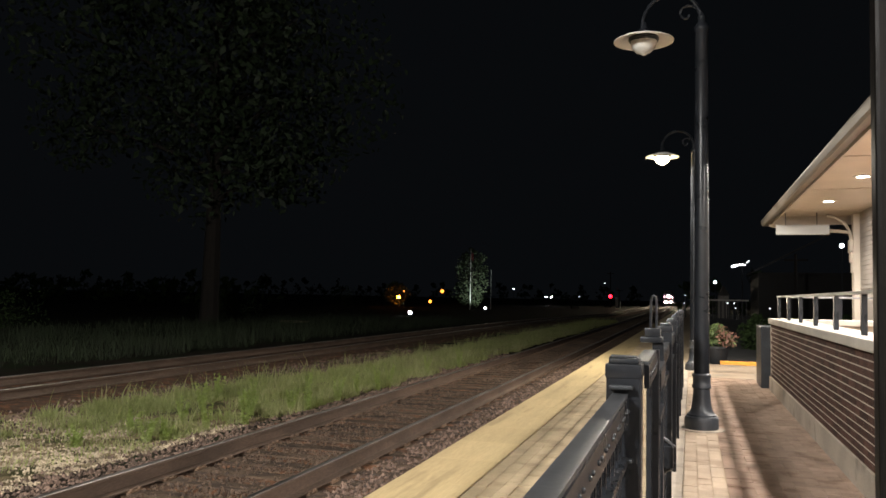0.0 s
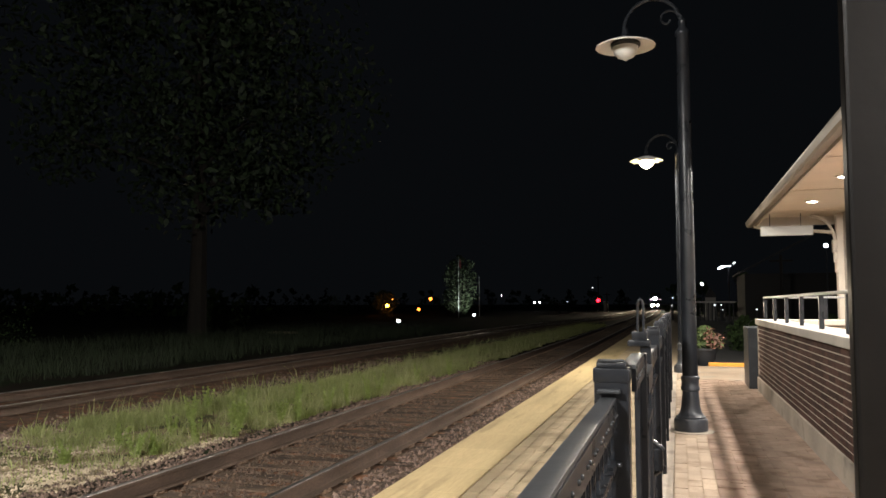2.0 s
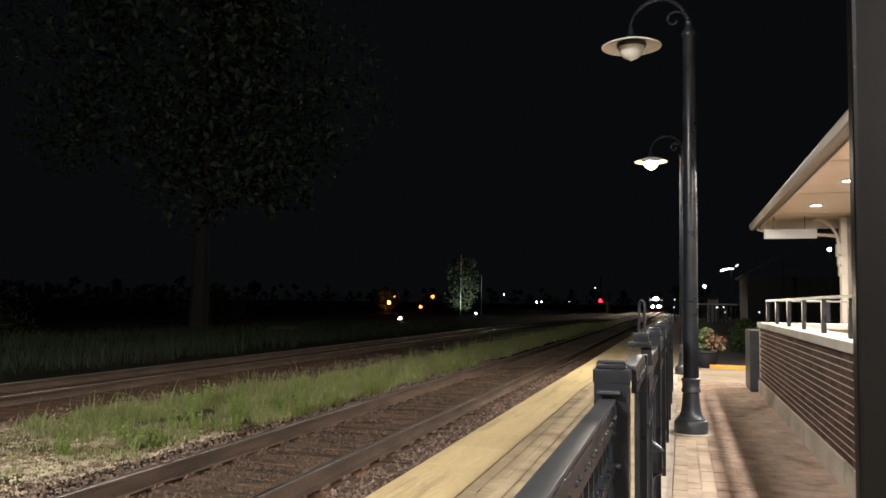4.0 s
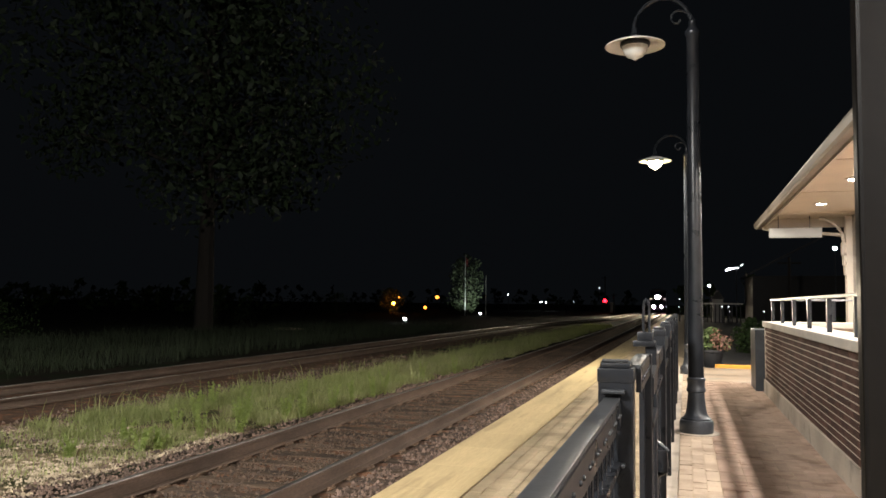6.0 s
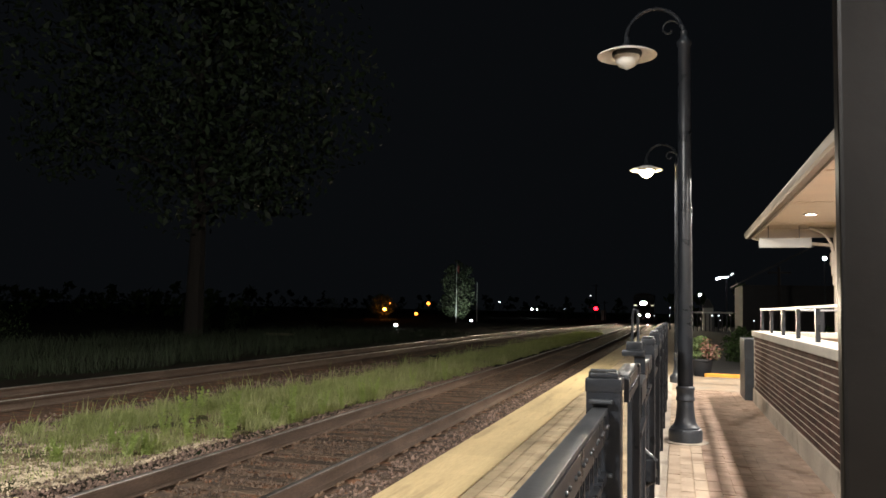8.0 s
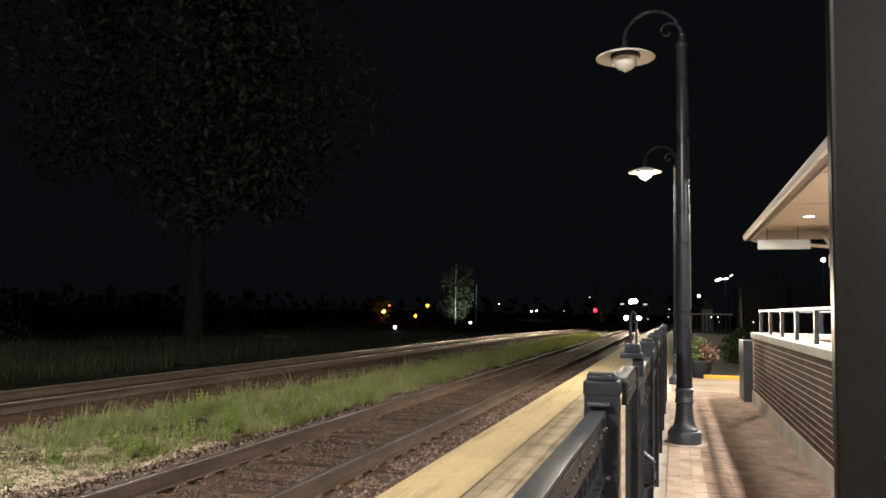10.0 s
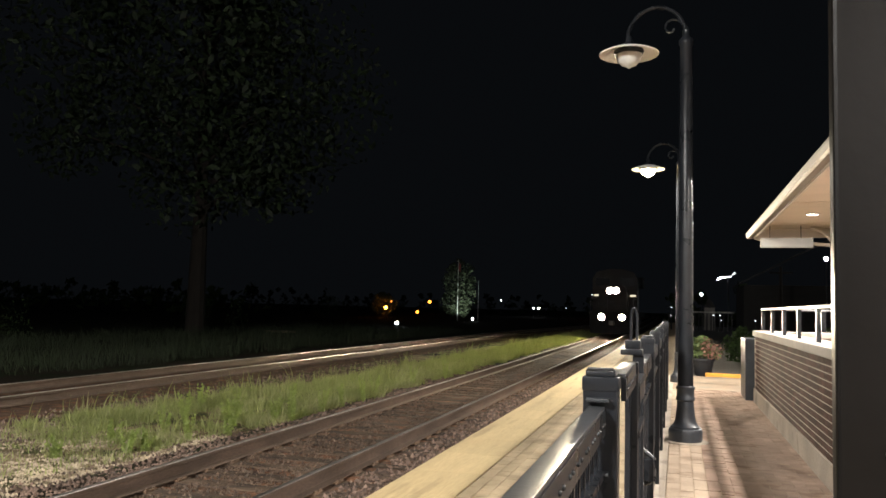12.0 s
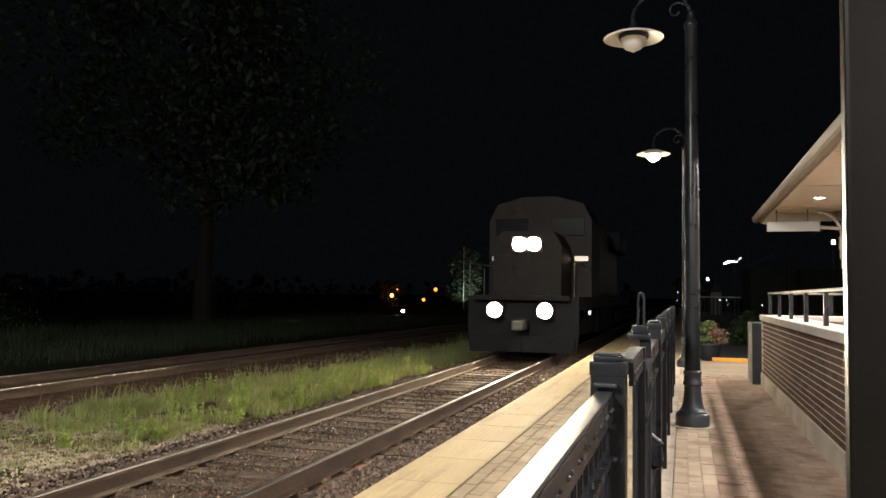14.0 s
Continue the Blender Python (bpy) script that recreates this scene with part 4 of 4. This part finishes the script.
# ---- locomotive ----
def build_locomotive():
    """The nose looks along -y; its front coupler is at the origin, rail height at z = 0."""
    loco = thing("locomotive", "dark grimy diesel locomotive with blazing headlights", "locomotive")
    part("frame", box(B(), -1.48, 1.48, 0.9, 21.5, 1.25, 1.62, 0.03), M_LOCOBLACK, loco, "black underframe")
    bm = B()
    prof = [(-1.45, 0.18), (1.45, 0.18), (1.5, 0.6), (1.5, 1.62), (-1.5, 1.62), (-1.5, 0.6)]
    prism(bm, prof, 0.75, 0.95)
    part("pilot", bm, M_LOCOBLACK, loco, "black pilot plate")
    part("anticlimber", box(B(), -1.3, 1.3, 0.45, 0.78, 1.5, 1.64, 0.02), M_LOCOBLACK, loco)
    bm = B()
    prism(bm, [(-0.95, 1.62), (0.95, 1.62), (0.95, 2.84), (-0.95, 2.84)], 1.35, 3.4)
    prism(bm, [(-0.95, 2.84), (-0.42, 2.84), (-0.42, 3.26), (-0.83, 3.26), (-0.95, 3.0)], 1.35, 3.4)
    prism(bm, [(0.95, 2.84), (0.42, 2.84), (0.42, 3.26), (0.83, 3.26), (0.95, 3.0)], 1.35, 3.4)
    prism(bm, [(-0.83, 3.26), (0.83, 3.26), (0.7, 3.42), (-0.7, 3.42)], 1.35, 3.4)
    part("nose", bm, M_LOCO, loco, "dark short hood")
    part("nose_door", box(B(), -0.95, -0.35, 1.32, 1.36, 1.7, 2.75, 0.01), M_LOCO, loco)
    bm = B()
    prism(bm, [(-1.55, 1.62), (1.55, 1.62), (1.55, 3.9), (1.3, 4.4), (0.5, 4.62), (-0.5, 4.62), (-1.3, 4.4), (-1.55, 3.9)], 3.4, 5.9)
    part("cab", bm, M_LOCO, loco, "dark cab")
    for sx in (-0.85, 0.85):
        part("windscreen", box(B(), sx - 0.5, sx + 0.5, 3.375, 3.405, 3.42, 3.98, 0.02), M_GLASS, loco, "dark windscreen")
        part("number_board", box(B(), sx * 1.47 - 0.2, sx * 1.47 + 0.2, 3.37, 3.41, 2.68, 2.82, 0.01), G_NUMBER, loco, "lit number board")
    part("hood", box(B(), -0.95, 0.95, 5.9, 20.8, 1.62, 4.45, 0.08), M_LOCOYELLOW, loco, "dusty yellow engine hood")
    step = part("step_light", box(B(), 1.48, 1.56, 3.2, 3.4, 1.08, 1.24, 0.02), M_LOCOBLACK, loco, "small step light housing")
    part("step_lens", box(B(), 1.49, 1.55, 3.17, 3.2, 1.10, 1.22, 0.01), G_DIM, step, "glowing lens")
    part("radiator", box(B(), -1.45, 1.45, 16.5, 20.5, 3.7, 4.6, 0.08), M_LOCOBLACK, loco)
    part("fuel_tank", box(B(), -1.3, 1.3, 8.2, 13.6, 0.35, 1.25, 0.12), M_LOCOBLACK, loco)
    hl = part("headlight_housing", box(B(), -0.415, 0.415, 2.12, 2.3, 2.845, 3.255, 0.02), M_LOCOBLACK, loco, "black twin headlight housing")
    for sx in (-0.201, 0.201):
        part("hood_ring", lathe(B(), [(0.19, 0), (0.19, 0.92), (0.2, 0.92), (0.2, 0)], 24), M_REFLECTOR, hl, "white-lined lamp well", True).matrix_basis = pose(sx, 2.14, 3.05, 90, 0, 0)
        part("lamp_lens", lathe(B(), [(0.188, 0), (0.165, 0.02), (0, 0.03)], 20), G_HEAD, hl, "blazing lamp", True).matrix_basis = pose(sx, 2.115, 3.05, 90, 0, 0)
    for sx in (-0.67, 0.67):
        d = part("ditch_light", box(B(), sx - 0.22, sx + 0.22, 0.58, 0.76, 1.02, 1.46, 0.03), M_LOCOBLACK, loco, "ditch light housing")
        part("ditch_lens", lathe(B(), [(0.2, 0), (0.175, 0.02), (0, 0.03)], 20), G_DITCH, d, "blazing lamp", True).matrix_basis = pose(sx, 0.575, 1.24, 90, 0, 0)
        part("hood_ring", lathe(B(), [(0.202, 0), (0.202, 0.30), (0.215, 0.30), (0.215, 0)], 24), M_LOCOBLACK, d, "", True).matrix_basis = pose(sx, 0.58, 1.24, 90, 0, 0)
        part("handrail", tube(B(), [(sx * 2.1, 0.55, 1.6), (sx * 2.1, 0.55, 2.5), (sx * 2.1, 3.3, 2.5)], 0.02, 6), M_LOCOSTEEL, loco)
        part("plough_blade", box(B(), min(0, sx * 2.1), max(0, sx * 2.1), 0.62, 0.745, 0.12, 0.55, 0.03), M_LOCOBLACK, loco)
    part("coupler", box(B(), -0.16, 0.16, 0.0, 0.78, 0.72, 1.0, 0.05), M_LOCOSTEEL, loco, "steel knuckle coupler")
    wheel_bm = lathe(B(), [(0.1, -0.07), (0.46, -0.07), (0.52, -0.07), (0.56, -0.05), (0.56, -0.02), (0.51, 0.0), (0.50, 0.07), (0.44, 0.07), (0.40, 0.03), (0.1, 0.03)], 28)
    wheel_me = to_mesh("wheel", wheel_bm, M_LOCOSTEEL, True)
    wheels = []
    for ty in (3.4, 17.2):
        part("truck_frame", box(B(), -1.2, 1.2, ty - 1.0, ty + 3.0, 0.45, 0.95, 0.06), M_LOCOBLACK, loco, "black truck frame")
        for k in range(3):
            for s in (-1, 1):
                w = new("wheel", wheel_me)
                w.parent = loco
                wheels.append((w, s * 0.75, ty - 0.6 + k * 1.6, s))
    return loco, wheels


loco, loco_wheels = build_locomotive()


# ---- paving and wall pieces ----
def paver_field(x0, x1, y0, y1, pick, parent, label, seed, lx=0.1, ly=0.2, material=None):
    rng = random.Random(seed)
    me = to_mesh("paver", box(B(), -lx / 2 + 0.0025, lx / 2 - 0.0025, -ly / 2 + 0.0025, ly / 2 - 0.0025, -0.03, 0.0), material or M_PAVER)
    verts, faces = [], []
    c = 0
    nx = int(round((x1 - x0) / lx))
    for i in range(nx):
        x = x0 + (i + 0.5) * lx
        y = y0 + (ly / 2 if i % 2 else 0)
        while y + ly / 2 < y1:
            z = rng.uniform(-0.003, 0.002)
            if pick(x, y) and c < 300:
                piece("paver", me, parent, pose(x, y, z, rng.uniform(-0.6, 0.6), rng.uniform(-0.6, 0.6), rng.uniform(-0.8, 0.8)))
                c += 1
            else:
                b = len(verts)
                hx, hy = lx / 2 - 0.0025, ly / 2 - 0.0025
                j = [rng.uniform(-0.002, 0.002) for _ in range(4)]
                verts += [(x - hx, y - hy, z + j[0]), (x + hx, y - hy, z + j[1]), (x + hx, y + hy, z + j[2]), (x - hx, y + hy, z + j[3]),
                          (x - hx, y - hy, -0.03), (x + hx, y - hy, -0.03), (x + hx, y + hy, -0.03), (x - hx, y + hy, -0.03)]
                faces += [(b, b + 1, b + 2, b + 3), (b, b + 4, b + 5, b + 1), (b + 1, b + 5, b + 6, b + 2), (b + 2, b + 6, b + 7, b + 3), (b + 3, b + 7, b + 4, b)]
            y += ly
    soup("paver_rest", verts, faces, material or M_PAVER, label, "", "stuff", parent)


def herringbone(x0, x1, y0, y1, parent, label, u=0.1):
    """Pavers of two squares each, laid in a herringbone; border pavers are cut to fit."""
    rng = random.Random(3)
    g = 0.0028
    lying = to_mesh("paver", box(B(), -u + g, u - g, -u / 2 + g, u / 2 - g, -0.03, 0.0), M_PAVER)
    verts, faces = [], []
    c = 0
    for i in range(-2, int((x1 - x0) / u) + 2):
        for j in range(-2, int((y1 - y0) / u) + 2):
            k = (i - j) % 4
            if k not in (0, 3):
                continue
            ax, ay = x0 + i * u, y0 + j * u
            bx, by = (ax + 2 * u, ay + u) if k == 0 else (ax + u, ay + 2 * u)
            whole = ax >= x0 and bx <= x1 and ay >= y0 and by <= y1
            z = rng.uniform(-0.003, 0.002)
            if whole and 2.6 < ay < 8.0 and c < 300:
                piece("paver", lying, parent, pose((ax + bx) / 2, (ay + by) / 2, z, rng.uniform(-0.5, 0.5), rng.uniform(-0.5, 0.5), (0 if k == 0 else 90) + rng.uniform(-0.7, 0.7)))
                c += 1
                continue
            ax, bx, ay, by = max(ax, x0) + g, min(bx, x1) - g, max(ay, y0) + g, min(by, y1) - g
            if bx - ax < 0.012 or by - ay < 0.012:
                continue
            b = len(verts)
            t = [z + rng.uniform(-0.0015, 0.0015) for _ in range(4)]
            verts += [(ax, ay, t[0]), (bx, ay, t[1]), (bx, by, t[2]), (ax, by, t[3]), (ax, ay, -0.03), (bx, ay, -0.03), (bx, by, -0.03), (ax, by, -0.03)]
            faces += [(b, b + 1, b + 2, b + 3), (b, b + 4, b + 5, b + 1), (b + 1, b + 5, b + 6, b + 2), (b + 2, b + 6, b + 7, b + 3), (b + 3, b + 7, b + 4, b)]
    soup("paver_rest", verts, faces, M_PAVER, label, "", "stuff", parent)


path = tagged(part("brick_path", box(B(), 3.26, 4.55, -8, 12.9, -0.06, -0.007), M_JOINT), "red-brown brick paved path beside the wall", "pavement", kind="structure")
paver_field(3.26, 3.585, -4, 12.88, lambda x, y: 2.0 < y < 9.0, path, "pale brick pavers", 1, 0.108, 0.2, M_PALEPAVER)
herringbone(3.586, 4.55, -4, 12.88, path, "brown brick pavers")
deck = tagged(part("brick_deck", box(B(), 1.745, 3.14, -8, 40, -0.06, -0.007), M_JOINT), "brick paved platform deck behind the tactile strip", "pavement", kind="structure")
paver_field(1.745, 3.14, -2, 22, lambda x, y: 2.0 < y < 7.0, deck, "pale brick pavers", 2, 0.1073, 0.2, M_DECK)


def wall_bricks():
    rng = random.Random(6)
    lx, lz = 0.295, 0.0662
    me = to_mesh("brick", box(B(), 0.0, 0.055, -lx / 2 + 0.003, lx / 2 - 0.003, -lz / 2 + 0.0058, lz / 2 - 0.0058), M_BRICK)
    verts, faces = [], []
    c = 0
    for row in range(13):
        z = 0.215 + (row + 0.5) * lz
        y = -2.0 + (lx / 2 if row % 2 else 0)
        while y + lx / 2 < 11.26:
            d = rng.uniform(0.0017, 0.0027)
            if 3.0 < y < 9.6 and c < 300:
                piece("brick", me, wall, pose(4.566 + d, y, z))
                c += 1
            else:
                b = len(verts)
                hy, hz = lx / 2 - 0.003, lz / 2 - 0.0058
                for xx in (4.566 + d, 4.60 + d):
                    verts += [(xx, y - hy, z - hz), (xx, y + hy, z - hz), (xx, y + hy, z + hz), (xx, y - hy, z + hz)]
                faces += [(b, b + 1, b + 2, b + 3)] + [(b + k, b + 4 + k, b + 4 + (k + 1) % 4, b + (k + 1) % 4) for k in range(4)]
            y += lx
    soup("brick_rest", verts, faces, M_BRICK, "dark bricks", "", "stuff", wall)


wall_bricks()


# ---- what moves ----
TRAIN = [(0.0, 255.0), (14.0, 17.5)]


def motions():
    rows, spins = [], []
    steps = 29
    for i in range(steps):
        t = 14.0 * i / (steps - 1)
        y = TRAIN[0][1] + (TRAIN[1][1] - TRAIN[0][1]) * t / 14.0
        yaw = math.degrees(math.atan2(main_x(y) - main_x(y + 12), 12))
        rows.append((t, pose(main_x(y), y, RAIL_Z, 0, 0, yaw)))
    walk(loco, rows)
    travel = TRAIN[0][1] - TRAIN[1][1]
    turn = 80.0
    count = int(travel / 0.5 * 57.3 / turn) + 1
    for w, x, y, s in loco_wheels:
        walk(w, [(14.0 * k / count, pose(x, y, 0.51, 0, 0, 0) @ pose(0, 0, 0, turn * k, 0, 0) @ pose(0, 0, 0, 0, 90 * s, 0)) for k in range(count + 1)])


motions()
